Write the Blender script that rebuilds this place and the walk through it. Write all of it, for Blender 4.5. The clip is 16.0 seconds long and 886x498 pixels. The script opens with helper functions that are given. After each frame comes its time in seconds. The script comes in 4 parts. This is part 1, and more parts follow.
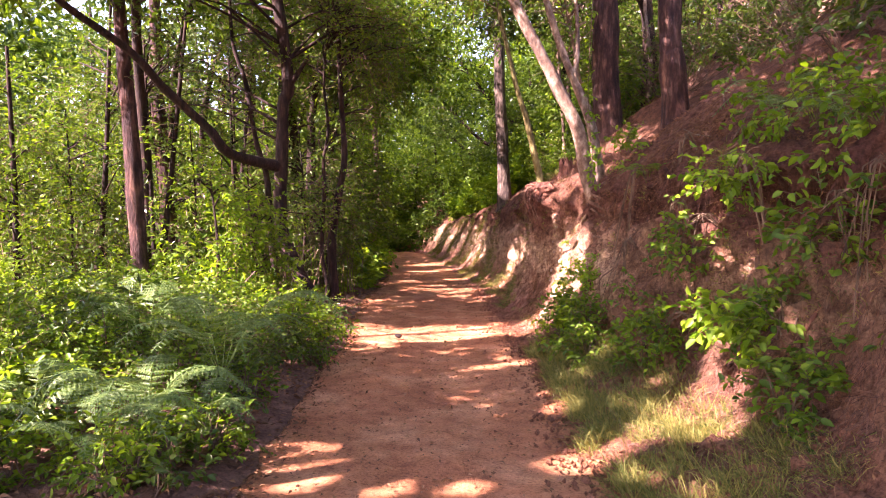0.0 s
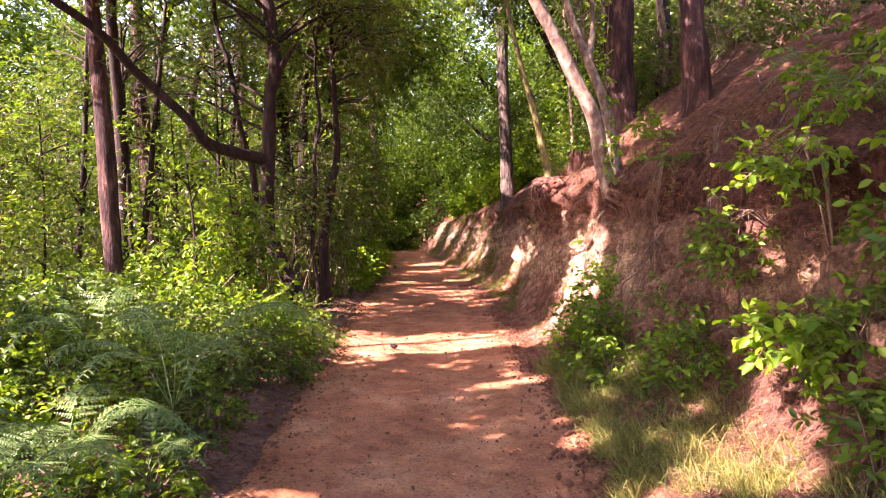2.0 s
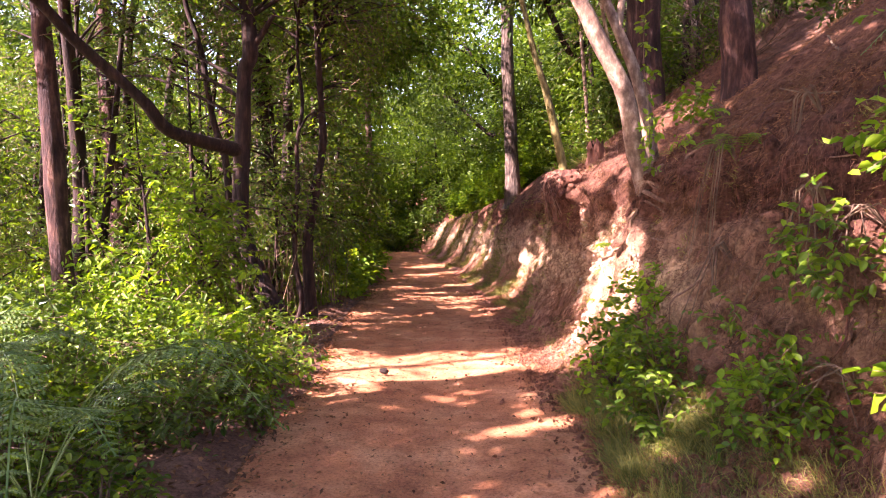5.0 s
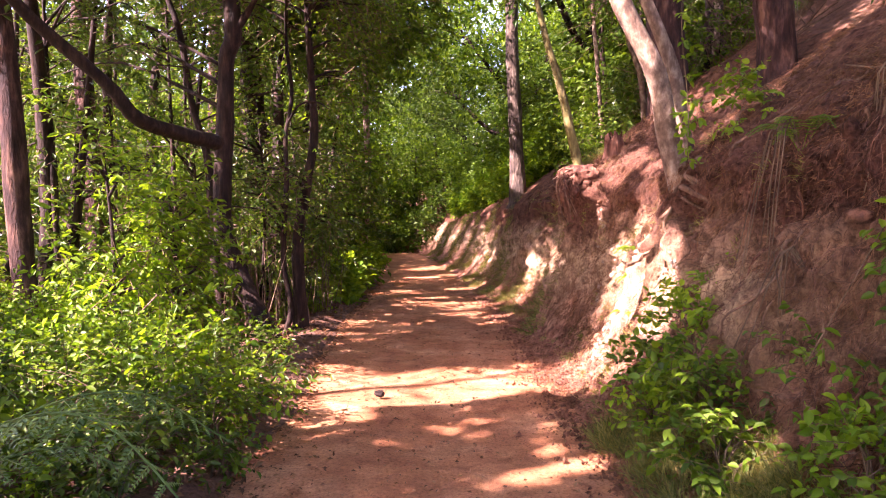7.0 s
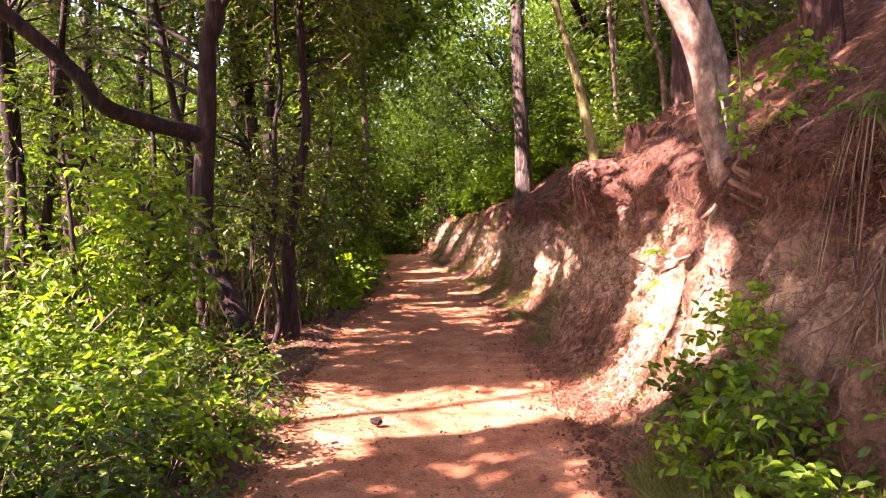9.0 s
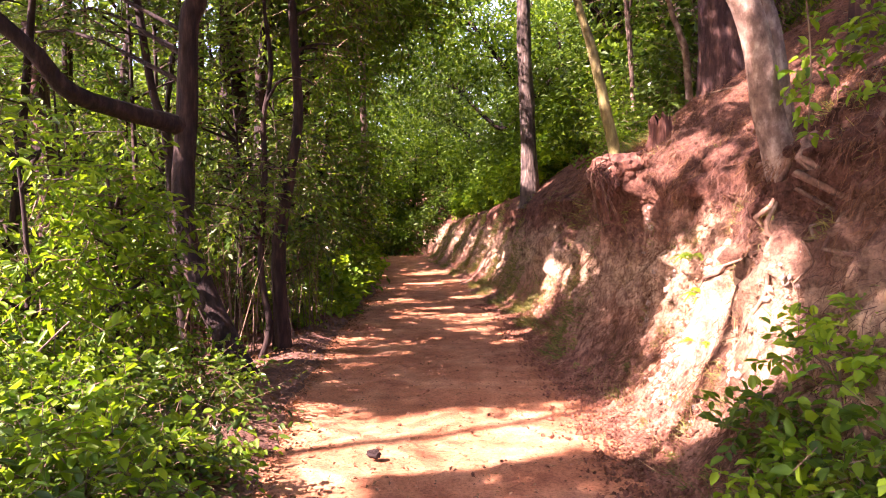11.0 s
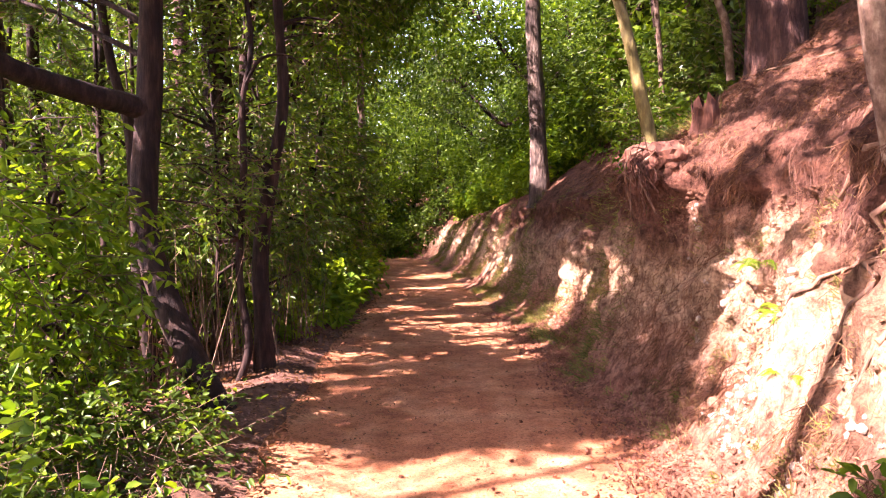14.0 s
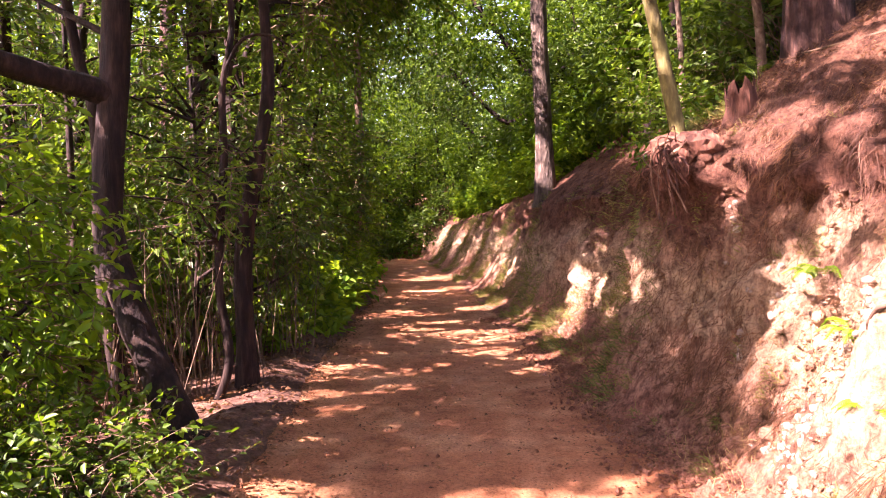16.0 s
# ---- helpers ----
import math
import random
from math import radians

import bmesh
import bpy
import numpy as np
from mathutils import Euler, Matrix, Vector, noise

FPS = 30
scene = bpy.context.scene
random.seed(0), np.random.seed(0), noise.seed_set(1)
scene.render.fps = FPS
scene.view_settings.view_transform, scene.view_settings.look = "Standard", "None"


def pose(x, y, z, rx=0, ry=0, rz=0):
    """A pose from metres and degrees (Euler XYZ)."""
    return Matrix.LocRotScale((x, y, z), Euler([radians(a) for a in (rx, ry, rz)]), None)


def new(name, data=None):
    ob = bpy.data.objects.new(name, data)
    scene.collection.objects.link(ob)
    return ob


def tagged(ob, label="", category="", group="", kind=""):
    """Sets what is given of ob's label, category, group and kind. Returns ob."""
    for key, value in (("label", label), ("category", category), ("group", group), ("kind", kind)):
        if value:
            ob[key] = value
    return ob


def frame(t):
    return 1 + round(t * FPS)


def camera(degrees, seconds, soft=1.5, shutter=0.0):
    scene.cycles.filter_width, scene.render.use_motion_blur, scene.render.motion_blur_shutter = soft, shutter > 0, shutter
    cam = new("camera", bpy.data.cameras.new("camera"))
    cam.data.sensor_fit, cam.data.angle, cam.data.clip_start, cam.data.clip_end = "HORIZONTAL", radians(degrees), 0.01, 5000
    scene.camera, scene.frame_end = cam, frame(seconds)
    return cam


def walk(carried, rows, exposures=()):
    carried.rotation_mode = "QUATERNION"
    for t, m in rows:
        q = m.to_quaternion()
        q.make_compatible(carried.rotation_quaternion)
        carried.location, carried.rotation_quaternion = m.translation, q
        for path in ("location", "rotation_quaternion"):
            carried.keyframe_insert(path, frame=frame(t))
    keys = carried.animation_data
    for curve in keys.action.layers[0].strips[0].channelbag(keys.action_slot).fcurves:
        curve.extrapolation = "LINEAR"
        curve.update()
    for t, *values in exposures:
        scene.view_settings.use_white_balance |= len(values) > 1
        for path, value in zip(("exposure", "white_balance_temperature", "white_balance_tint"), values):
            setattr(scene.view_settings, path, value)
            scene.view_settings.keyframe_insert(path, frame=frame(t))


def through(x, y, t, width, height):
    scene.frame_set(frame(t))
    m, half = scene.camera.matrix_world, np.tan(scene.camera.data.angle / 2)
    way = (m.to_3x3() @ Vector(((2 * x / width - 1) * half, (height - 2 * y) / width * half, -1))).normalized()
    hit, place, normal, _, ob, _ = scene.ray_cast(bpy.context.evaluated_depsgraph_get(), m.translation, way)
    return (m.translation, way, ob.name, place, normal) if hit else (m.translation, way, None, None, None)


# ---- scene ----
cam = camera(68.0, 16.0, soft=1.1)
METRES, DEEP, EYE, TILT, LEAN, TURN = 3.96, 1.766, 1.65, -1.95, 0.0, 0.0
ROWS = [
    (0.0, 0.0, 0.0, 0.0, -0.0, 0.0, 0.0),
    (0.5, -0.0001, 0.0337, 0.0032, 0.02, -0.07, -0.01),
    (1.0, -0.0006, 0.0664, 0.0043, 0.03, -0.13, -0.02),
    (1.5, -0.0008, 0.1027, 0.0057, 0.04, -0.19, -0.04),
    (2.0, -0.0005, 0.1386, 0.0074, 0.04, -0.23, -0.03),
    (2.5, 0.0002, 0.175, 0.0092, 0.04, -0.27, -0.03),
    (3.0, 0.0002, 0.211, 0.0118, 0.04, -0.29, -0.02),
    (3.5, -0.0004, 0.2465, 0.0149, 0.02, -0.32, -0.04),
    (4.0, -0.0008, 0.2823, 0.0172, 0.01, -0.3, -0.03),
    (6.5, -0.0072, 0.455, 0.0294, 0.05, -0.25, 0.03),
    (7.0, -0.0117, 0.4875, 0.0316, 0.02, -0.22, 0.04),
    (7.5, -0.016, 0.5195, 0.0338, 0.02, -0.2, 0.03),
    (8.0, -0.0197, 0.5513, 0.0355, 0.03, -0.17, 0.04),
    (8.5, -0.0229, 0.5823, 0.0376, 0.02, -0.13, 0.04),
    (9.0, -0.0263, 0.6123, 0.0396, -0.0, -0.12, 0.04),
    (11.5, -0.0493, 0.7535, 0.0461, -0.14, 0.07, -0.06),
    (12.0, -0.0537, 0.7815, 0.0476, -0.15, 0.1, -0.06),
    (12.5, -0.0575, 0.8091, 0.0491, -0.14, 0.13, -0.05),
    (13.0, -0.0611, 0.836, 0.0502, -0.16, 0.18, -0.04),
    (13.5, -0.0637, 0.8622, 0.0521, -0.2, 0.19, -0.06),
    (14.0, -0.0666, 0.8884, 0.0534, -0.22, 0.22, -0.04),
    (14.5, -0.07, 0.9145, 0.0556, -0.27, 0.24, -0.05),
    (15.0, -0.0717, 0.9411, 0.0576, -0.27, 0.28, -0.05),
    (15.5, -0.0742, 0.9672, 0.0591, -0.34, 0.28, -0.05),
    (16.0, -0.0756, 0.9933, 0.0596, -0.36, 0.29, -0.05),
]
STOPS, KELVIN, TINT = 3.27, 7050, 53
walk(cam, [(t, pose(0, 0, EYE, TILT, LEAN, TURN) @ pose(METRES * x, METRES * DEEP * y, METRES * z, 90 + pitch / DEEP, roll, yaw / DEEP)) for t, x, y, z, yaw, pitch, roll in ROWS], exposures=[(0.0, STOPS, KELVIN, TINT), (16.0, STOPS, KELVIN, TINT)])

# ---- light ----
SUN_AZ, SUN_EL = (-0.90, -0.40), 42.0          # towards the sun, in plan; degrees above the horizon
_h = math.hypot(*SUN_AZ)
TO_SUN = np.array([SUN_AZ[0] / _h * math.cos(radians(SUN_EL)), SUN_AZ[1] / _h * math.cos(radians(SUN_EL)), math.sin(radians(SUN_EL))])
world = bpy.data.worlds.new("world")
scene.world = world
world.use_nodes = True
sky = world.node_tree.nodes.new("ShaderNodeTexSky")
sky.sky_type, sky.sun_disc = "NISHITA", False
sky.sun_elevation, sky.sun_rotation = radians(SUN_EL), math.atan2(SUN_AZ[0], SUN_AZ[1])
world.node_tree.links.new(sky.outputs[0], world.node_tree.nodes["Background"].inputs[0])
world.node_tree.nodes["Background"].inputs[1].default_value = 0.14
sun = new("sun", bpy.data.lights.new("sun", "SUN"))
sun.data.energy, sun.data.angle, sun.data.color = 5.0, radians(0.6), (1.0, 0.95, 0.88)
sun.rotation_euler = Vector(TO_SUN).to_track_quat("Z", "Y").to_euler()

# ---- arithmetic ----
RNG = np.random.default_rng(7)


def hash3(ix, iy, iz):
    n = (ix.astype(np.int64) * 73856093) ^ (iy.astype(np.int64) * 19349663) ^ (iz.astype(np.int64) * 83492791)
    n = (n ^ (n >> 13)) * 1274126177
    n = n ^ (n >> 16)
    return (n & 0xFFFF) / 32767.5 - 1.0


def vnoise(x, y, z):
    """Smooth noise from -1 to 1 at arrays of places."""
    x, y, z = np.broadcast_arrays(np.asarray(x, float), np.asarray(y, float), np.asarray(z, float))
    fx, fy, fz = np.floor(x), np.floor(y), np.floor(z)
    u, v, w = x - fx, y - fy, z - fz
    u, v, w = (a * a * (3 - 2 * a) for a in (u, v, w))
    out = 0
    for i in (0, 1):
        for j in (0, 1):
            for k in (0, 1):
                out = out + hash3(fx + i, fy + j, fz + k) * (u if i else 1 - u) * (v if j else 1 - v) * (w if k else 1 - w)
    return out


def fbm(x, y, z, octaves=4):
    out, a = 0, 1.0
    for o in range(octaves):
        out, a = out + a * vnoise(np.asarray(x) * 2 ** o + 17 * o, np.asarray(y) * 2 ** o, np.asarray(z) * 2 ** o), a * 0.5
    return out


def unit(v):
    return v / np.maximum(np.linalg.norm(v, axis=-1, keepdims=True), 1e-9)


# ---- materials ----
def nodes_of(name):
    m = bpy.data.materials.new(name)
    m.use_nodes = True
    t = m.node_tree
    return m, t, t.nodes, t.nodes["Principled BSDF"]


def ramp(t, fac, *stops):
    r = t.nodes.new("ShaderNodeValToRGB")
    r.color_ramp.elements[0].position, r.color_ramp.elements[0].color = stops[0][0], (*stops[0][1], 1)
    r.color_ramp.elements[1].position, r.color_ramp.elements[1].color = stops[-1][0], (*stops[-1][1], 1)
    for p, c in stops[1:-1]:
        r.color_ramp.elements.new(p).color = (*c, 1)
    t.links.new(fac, r.inputs[0])
    return r.outputs[0]


def noise_tex(t, scale, detail=5.0, rough=0.6, stretch=(1, 1, 1)):
    c = t.nodes.new("ShaderNodeTexCoord")
    mp = t.nodes.new("ShaderNodeMapping")
    mp.inputs["Scale"].default_value = stretch
    n = t.nodes.new("ShaderNodeTexNoise")
    n.inputs["Scale"].default_value, n.inputs["Detail"].default_value, n.inputs["Roughness"].default_value = scale, detail, rough
    t.links.new(c.outputs["Object"], mp.inputs[0])
    t.links.new(mp.outputs[0], n.inputs["Vector"])
    return n.outputs["Fac"]


def mix(t, a, b, fac, mode="MIX"):
    m = t.nodes.new("ShaderNodeMix")
    m.data_type, m.blend_type = "RGBA", mode
    for sock, val in ((m.inputs["Factor"], fac), (m.inputs["A"], a), (m.inputs["B"], b)):
        if hasattr(val, "is_linked"):
            t.links.new(val, sock)
        else:
            sock.default_value = val if not isinstance(val, tuple) else (*val, 1)
    return m.outputs["Result"]


def bump(t, height, strength, distance, shader):
    b = t.nodes.new("ShaderNodeBump")
    b.inputs["Strength"].default_value, b.inputs["Distance"].default_value = strength, distance
    t.links.new(height, b.inputs["Height"])
    t.links.new(b.outputs[0], shader.inputs["Normal"])


def earth(name, dark, mid, light, scale, grit=60.0, rough=0.95, relief=0.03):
    m, t, n, p = nodes_of(name)
    big = ramp(t, noise_tex(t, scale, 7, 0.68), (0.28, dark), (0.5, mid), (0.72, light))
    patch = ramp(t, noise_tex(t, scale * 3.7, 5, 0.7), (0.3, (0.6, 0.55, 0.58)), (0.5, (1, 1, 1)), (0.7, (1.3, 1.28, 1.25)))
    fine = ramp(t, noise_tex(t, grit, 5, 0.7), (0.3, (0.45, 0.4, 0.4)), (0.5, (1, 1, 1)), (0.75, (1.35, 1.3, 1.25)))
    t.links.new(mix(t, mix(t, big, patch, 0.8, "MULTIPLY"), fine, 1.0, "MULTIPLY"), p.inputs["Base Color"])
    p.inputs["Roughness"].default_value = rough
    p.inputs["Specular IOR Level"].default_value = 0.15
    bump(t, noise_tex(t, grit * 0.55, 9, 0.72), 1.0, relief, p)
    return m


def bark(name, dark, mid, light, stretch=0.18, scale=14.0, depth=0.03):
    m, t, n, p = nodes_of(name)
    f = noise_tex(t, scale, 6, 0.65, (1, 1, stretch))
    base = ramp(t, f, (0.3, dark), (0.5, mid), (0.7, light))
    spots = ramp(t, noise_tex(t, 2.3, 3), (0.4, (0.7, 0.7, 0.7)), (0.65, (1.2, 1.18, 1.1)))
    t.links.new(mix(t, base, spots, 1.0, "MULTIPLY"), p.inputs["Base Color"])
    p.inputs["Roughness"].default_value = 0.9
    p.inputs["Specular IOR Level"].default_value = 0.25
    bump(t, f, 0.9, depth, p)
    return m


def leaf_mat(name, dark, light, through=0.45, rough=0.5):
    m, t, n, p = nodes_of(name)
    g = n.new("ShaderNodeNewGeometry")
    big = noise_tex(t, 0.9, 2)
    r1 = ramp(t, g.outputs["Random Per Island"], (0.0, dark), (0.6, tuple((a + b) / 2 for a, b in zip(dark, light))), (1.0, light))
    col = mix(t, r1, ramp(t, big, (0.3, (0.75, 0.8, 0.7)), (0.7, (1.2, 1.15, 1.0))), 1.0, "MULTIPLY")
    t.links.new(col, p.inputs["Base Color"])
    p.inputs["Roughness"].default_value = rough
    p.inputs["Specular IOR Level"].default_value = 0.3
    tr = n.new("ShaderNodeBsdfTranslucent")
    t.links.new(mix(t, col, (1.25, 1.15, 0.5), 1.0, "MULTIPLY"), tr.inputs["Color"])
    ms = n.new("ShaderNodeMixShader")
    ms.inputs[0].default_value = through
    t.links.new(p.outputs[0], ms.inputs[1])
    t.links.new(tr.outputs[0], ms.inputs[2])
    t.links.new(ms.outputs[0], n["Material Output"].inputs[0])
    return m


M_TRAIL = earth("trail_dirt", (0.24, 0.087, 0.041), (0.37, 0.152, 0.073), (0.52, 0.268, 0.143), 1.3, 45, relief=0.02)


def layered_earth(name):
    """Reddish foot, pale subsoil in the middle, dark rooty topsoil above; the pale layer fades to both ends, partly
    painting shade.
    """
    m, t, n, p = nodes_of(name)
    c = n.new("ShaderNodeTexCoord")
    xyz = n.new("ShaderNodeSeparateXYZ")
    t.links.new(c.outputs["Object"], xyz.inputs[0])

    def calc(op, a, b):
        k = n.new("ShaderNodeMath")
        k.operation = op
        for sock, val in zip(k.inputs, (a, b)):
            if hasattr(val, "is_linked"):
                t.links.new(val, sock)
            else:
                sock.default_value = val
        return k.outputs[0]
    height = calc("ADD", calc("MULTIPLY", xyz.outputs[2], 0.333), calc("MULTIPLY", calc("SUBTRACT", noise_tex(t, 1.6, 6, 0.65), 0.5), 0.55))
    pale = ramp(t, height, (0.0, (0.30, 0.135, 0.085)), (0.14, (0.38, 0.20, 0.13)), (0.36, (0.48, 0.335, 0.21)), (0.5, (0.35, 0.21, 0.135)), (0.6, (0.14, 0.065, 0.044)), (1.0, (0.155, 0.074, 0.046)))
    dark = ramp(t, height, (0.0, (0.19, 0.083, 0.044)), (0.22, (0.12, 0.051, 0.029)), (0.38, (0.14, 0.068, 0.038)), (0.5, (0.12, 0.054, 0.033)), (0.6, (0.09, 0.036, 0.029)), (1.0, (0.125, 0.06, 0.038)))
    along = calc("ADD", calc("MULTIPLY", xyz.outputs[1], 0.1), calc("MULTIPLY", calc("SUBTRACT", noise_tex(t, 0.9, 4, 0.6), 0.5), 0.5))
    # light put partly into colour: palest on the sunlit stretch, 0.35 lifts the start
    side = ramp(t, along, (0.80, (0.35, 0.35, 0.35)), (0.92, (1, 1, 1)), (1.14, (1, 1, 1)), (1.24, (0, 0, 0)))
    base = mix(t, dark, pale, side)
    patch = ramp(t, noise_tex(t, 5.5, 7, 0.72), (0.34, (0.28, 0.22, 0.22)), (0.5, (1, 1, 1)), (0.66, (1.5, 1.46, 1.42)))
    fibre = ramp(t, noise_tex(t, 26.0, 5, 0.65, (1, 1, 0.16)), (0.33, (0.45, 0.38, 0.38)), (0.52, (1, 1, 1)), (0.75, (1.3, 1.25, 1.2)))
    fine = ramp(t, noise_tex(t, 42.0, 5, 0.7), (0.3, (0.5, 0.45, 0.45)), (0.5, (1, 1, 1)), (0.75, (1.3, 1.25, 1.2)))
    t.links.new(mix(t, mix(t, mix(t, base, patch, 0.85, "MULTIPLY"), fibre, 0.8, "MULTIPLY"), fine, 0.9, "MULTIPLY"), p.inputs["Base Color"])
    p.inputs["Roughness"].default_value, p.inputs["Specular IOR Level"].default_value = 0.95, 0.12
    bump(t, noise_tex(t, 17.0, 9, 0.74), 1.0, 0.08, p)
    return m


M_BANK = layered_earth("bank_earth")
M_FLOOR = earth("litter_floor", (0.06, 0.032, 0.024), (0.135, 0.07, 0.048), (0.24, 0.135, 0.088), 3.0, 35)
M_BARK = bark("dark_bark", (0.008, 0.005, 0.004), (0.024, 0.013, 0.010), (0.062, 0.036, 0.026))
M_PINE = bark("pine_bark", (0.014, 0.007, 0.007), (0.05, 0.024, 0.020), (0.16, 0.085, 0.062), 0.25, 11, 0.08)
M_PALE = bark("pale_bark", (0.06, 0.036, 0.027), (0.18, 0.12, 0.088), (0.40, 0.31, 0.24), 0.6, 12, 0.03)
M_GREY = bark("grey_bark", (0.025, 0.018, 0.015), (0.085, 0.062, 0.05), (0.22, 0.17, 0.135), 0.22, 14, 0.06)
M_ROOT = bark("root_bark", (0.06, 0.032, 0.022), (0.16, 0.09, 0.06), (0.32, 0.21, 0.15), 0.4, 16, 0.02)
M_MOSSY = bark("mossy_bark", (0.05, 0.04, 0.02), (0.13, 0.11, 0.04), (0.28, 0.25, 0.10), 0.3, 12)
M_STUMP = bark("stump_wood", (0.03, 0.011, 0.008), (0.10, 0.04, 0.026), (0.22, 0.10, 0.065), 0.15, 18)
M_TWIG = bark("twig_bark", (0.05, 0.03, 0.02), (0.13, 0.085, 0.055), (0.24, 0.17, 0.11))
M_LEAF = leaf_mat("green_leaf", (0.030, 0.085, 0.006), (0.15, 0.26, 0.014))
M_LEAF_B = leaf_mat("bright_leaf", (0.06, 0.16, 0.006), (0.22, 0.36, 0.018), 0.5)
M_LEAF_D = leaf_mat("dark_leaf", (0.024, 0.065, 0.010), (0.105, 0.18, 0.022), 0.4, 0.35)
M_FERN = leaf_mat("fern_leaf", (0.06, 0.135, 0.038), (0.19, 0.29, 0.10), 0.3, 0.4)
M_GRASS = leaf_mat("grass_blade", (0.055, 0.085, 0.018), (0.30, 0.27, 0.085), 0.35, 0.6)
M_STRAW = leaf_mat("dry_straw", (0.20, 0.11, 0.05), (0.48, 0.32, 0.17), 0.25, 0.7)
M_DEAD = leaf_mat("dead_leaf", (0.08, 0.034, 0.019), (0.29, 0.15, 0.086), 0.15, 0.8)
M_MAT = leaf_mat("dry_root", (0.06, 0.025, 0.015), (0.24, 0.115, 0.062), 0.15, 0.8)
M_ROOTLET = leaf_mat("rootlet", (0.045, 0.020, 0.018), (0.22, 0.11, 0.08), 0.1, 0.85)
M_ROCK = earth("pale_rock", (0.20, 0.15, 0.12), (0.34, 0.26, 0.20), (0.52, 0.42, 0.33), 5, 40, 0.85)


# ---- making meshes ----
def mesh(name, verts, faces, mat, parent=None, smooth=False, label=""):
    me = bpy.data.meshes.new(name)
    v, fc = np.asarray(verts, np.float32), np.asarray(faces, np.int32)
    k = fc.shape[1]
    me.vertices.add(len(v))
    me.vertices.foreach_set("co", v.ravel())
    me.loops.add(fc.size)
    me.loops.foreach_set("vertex_index", fc.ravel())
    me.polygons.add(len(fc))
    me.polygons.foreach_set("loop_start", np.arange(0, fc.size, k, dtype=np.int32))
    me.polygons.foreach_set("loop_total", np.full(len(fc), k, np.int32))
    me.polygons.foreach_set("use_smooth", np.full(len(fc), smooth, bool))
    me.update(calc_edges=True)
    me.materials.append(mat)
    ob = new(name, me)
    if parent:
        ob.parent = parent
        ob.matrix_parent_inverse = Matrix.Translation(-parent.location)
    return tagged(ob, label)


def joined(pieces):
    vs, fs, n = [], [], 0
    for v, fc in pieces:
        vs.append(v)
        fs.append(fc + n)
        n += len(v)
    return np.concatenate(vs), np.concatenate(fs)


def spline(points, n):
    """Points along a smooth curve through the given ones."""
    p = np.asarray(points, float)
    p = np.vstack([2 * p[0] - p[1], p, 2 * p[-1] - p[-2]])
    out = []
    for t in np.linspace(0, len(p) - 3 - 1e-6, n):
        i, u = int(t), t - int(t)
        a, b, c, d = p[i:i + 4]
        out.append(0.5 * (2 * b + (c - a) * u + (2 * a - 5 * b + 4 * c - d) * u * u + (3 * b - a - 3 * c + d) * u ** 3))
    return np.array(out)


def tube(points, r0, r1, sides=10, steps=24, rough=0.12, flare=0.0, seed=0.0):
    p = spline(points, steps)
    d = unit(np.gradient(p, axis=0))
    ref = np.where(np.abs(d[:, 2:]) > 0.9, [[1, 0, 0]], [[0, 0, 1.0]])
    a = unit(np.cross(d, ref))
    if np.abs(d[:, 2]).min() < 0.9 < np.abs(d[:, 2]).max():
        a = unit(np.cross(d, np.broadcast_to([0.3, 0.95, 0.1], d.shape)))
    b = np.cross(d, a)
    s = np.linspace(0, 1, steps)
    r = (r0 + (r1 - r0) * s) * (1 + flare * np.exp(-s * 14))
    th = np.linspace(0, 2 * np.pi, sides, endpoint=False)
    ring = np.cos(th)[None, :, None] * a[:, None] + np.sin(th)[None, :, None] * b[:, None]
    v0 = p[:, None] + ring * r[:, None, None]
    wob = 1.0 if not rough else 1 + rough * fbm(v0[..., 0] * 5 + seed, v0[..., 1] * 5, v0[..., 2] * 1.6, 3) + flare * 0.35 * np.exp(-s * 12)[:, None] * np.sin(th * 4 + seed)[None]
    v = p[:, None] + ring * (r[:, None] * wob * np.ones((1, sides)))[..., None]
    i = np.arange(steps - 1)[:, None] * sides
    j = np.arange(sides)[None]
    q = np.stack([i + j, i + (j + 1) % sides, i + sides + (j + 1) % sides, i + sides + j], -1).reshape(-1, 4)
    return v.reshape(-1, 3), q


# where the sun falls through gaps in the canopy: a place and the gap's width
GAPS = [((x, 10.35 + 0.32 * x, 0), 0.72) for x in np.arange(-0.9, 1.3, 0.25)]
GAPS += [((1.9, 9.2, 0.9), 0.32), ((2.0, 9.4, 1.3), 0.3), ((1.85, 9.7, 0.75), 0.4), ((2.1, 9.9, 1.5), 0.35), ((1.7, 9.5, 0.35), 0.25)]
GAPS += [((-1.4, 10.2, 0.0), 0.3), ((-1.3, 9.7, 0), 0.22), ((-1.0, 11.1, 0), 0.16), ((-0.7, 11.6, 0), 0.13)]
GAPS += [((1.5, 9.9, 0.2), 0.5), ((1.75, 9.6, 0.5), 0.42), ((1.3, 10.3, 0.1), 0.5), ((2.2, 10.1, 1.3), 0.4), ((2.0, 10.2, 0.9), 0.4)]
GAPS += [((1.45, 10.9, 0.2), 0.5), ((1.65, 11.0, 0.5), 0.5), ((1.85, 11.2, 0.9), 0.5), ((2.05, 11.3, 1.3), 0.4), ((1.9, 10.5, 0.8), 0.45), ((2.1, 10.6, 1.3), 0.42), ((2.2, 10.4, 1.75), 0.3), ((1.75, 10.2, 0.4), 0.3)]
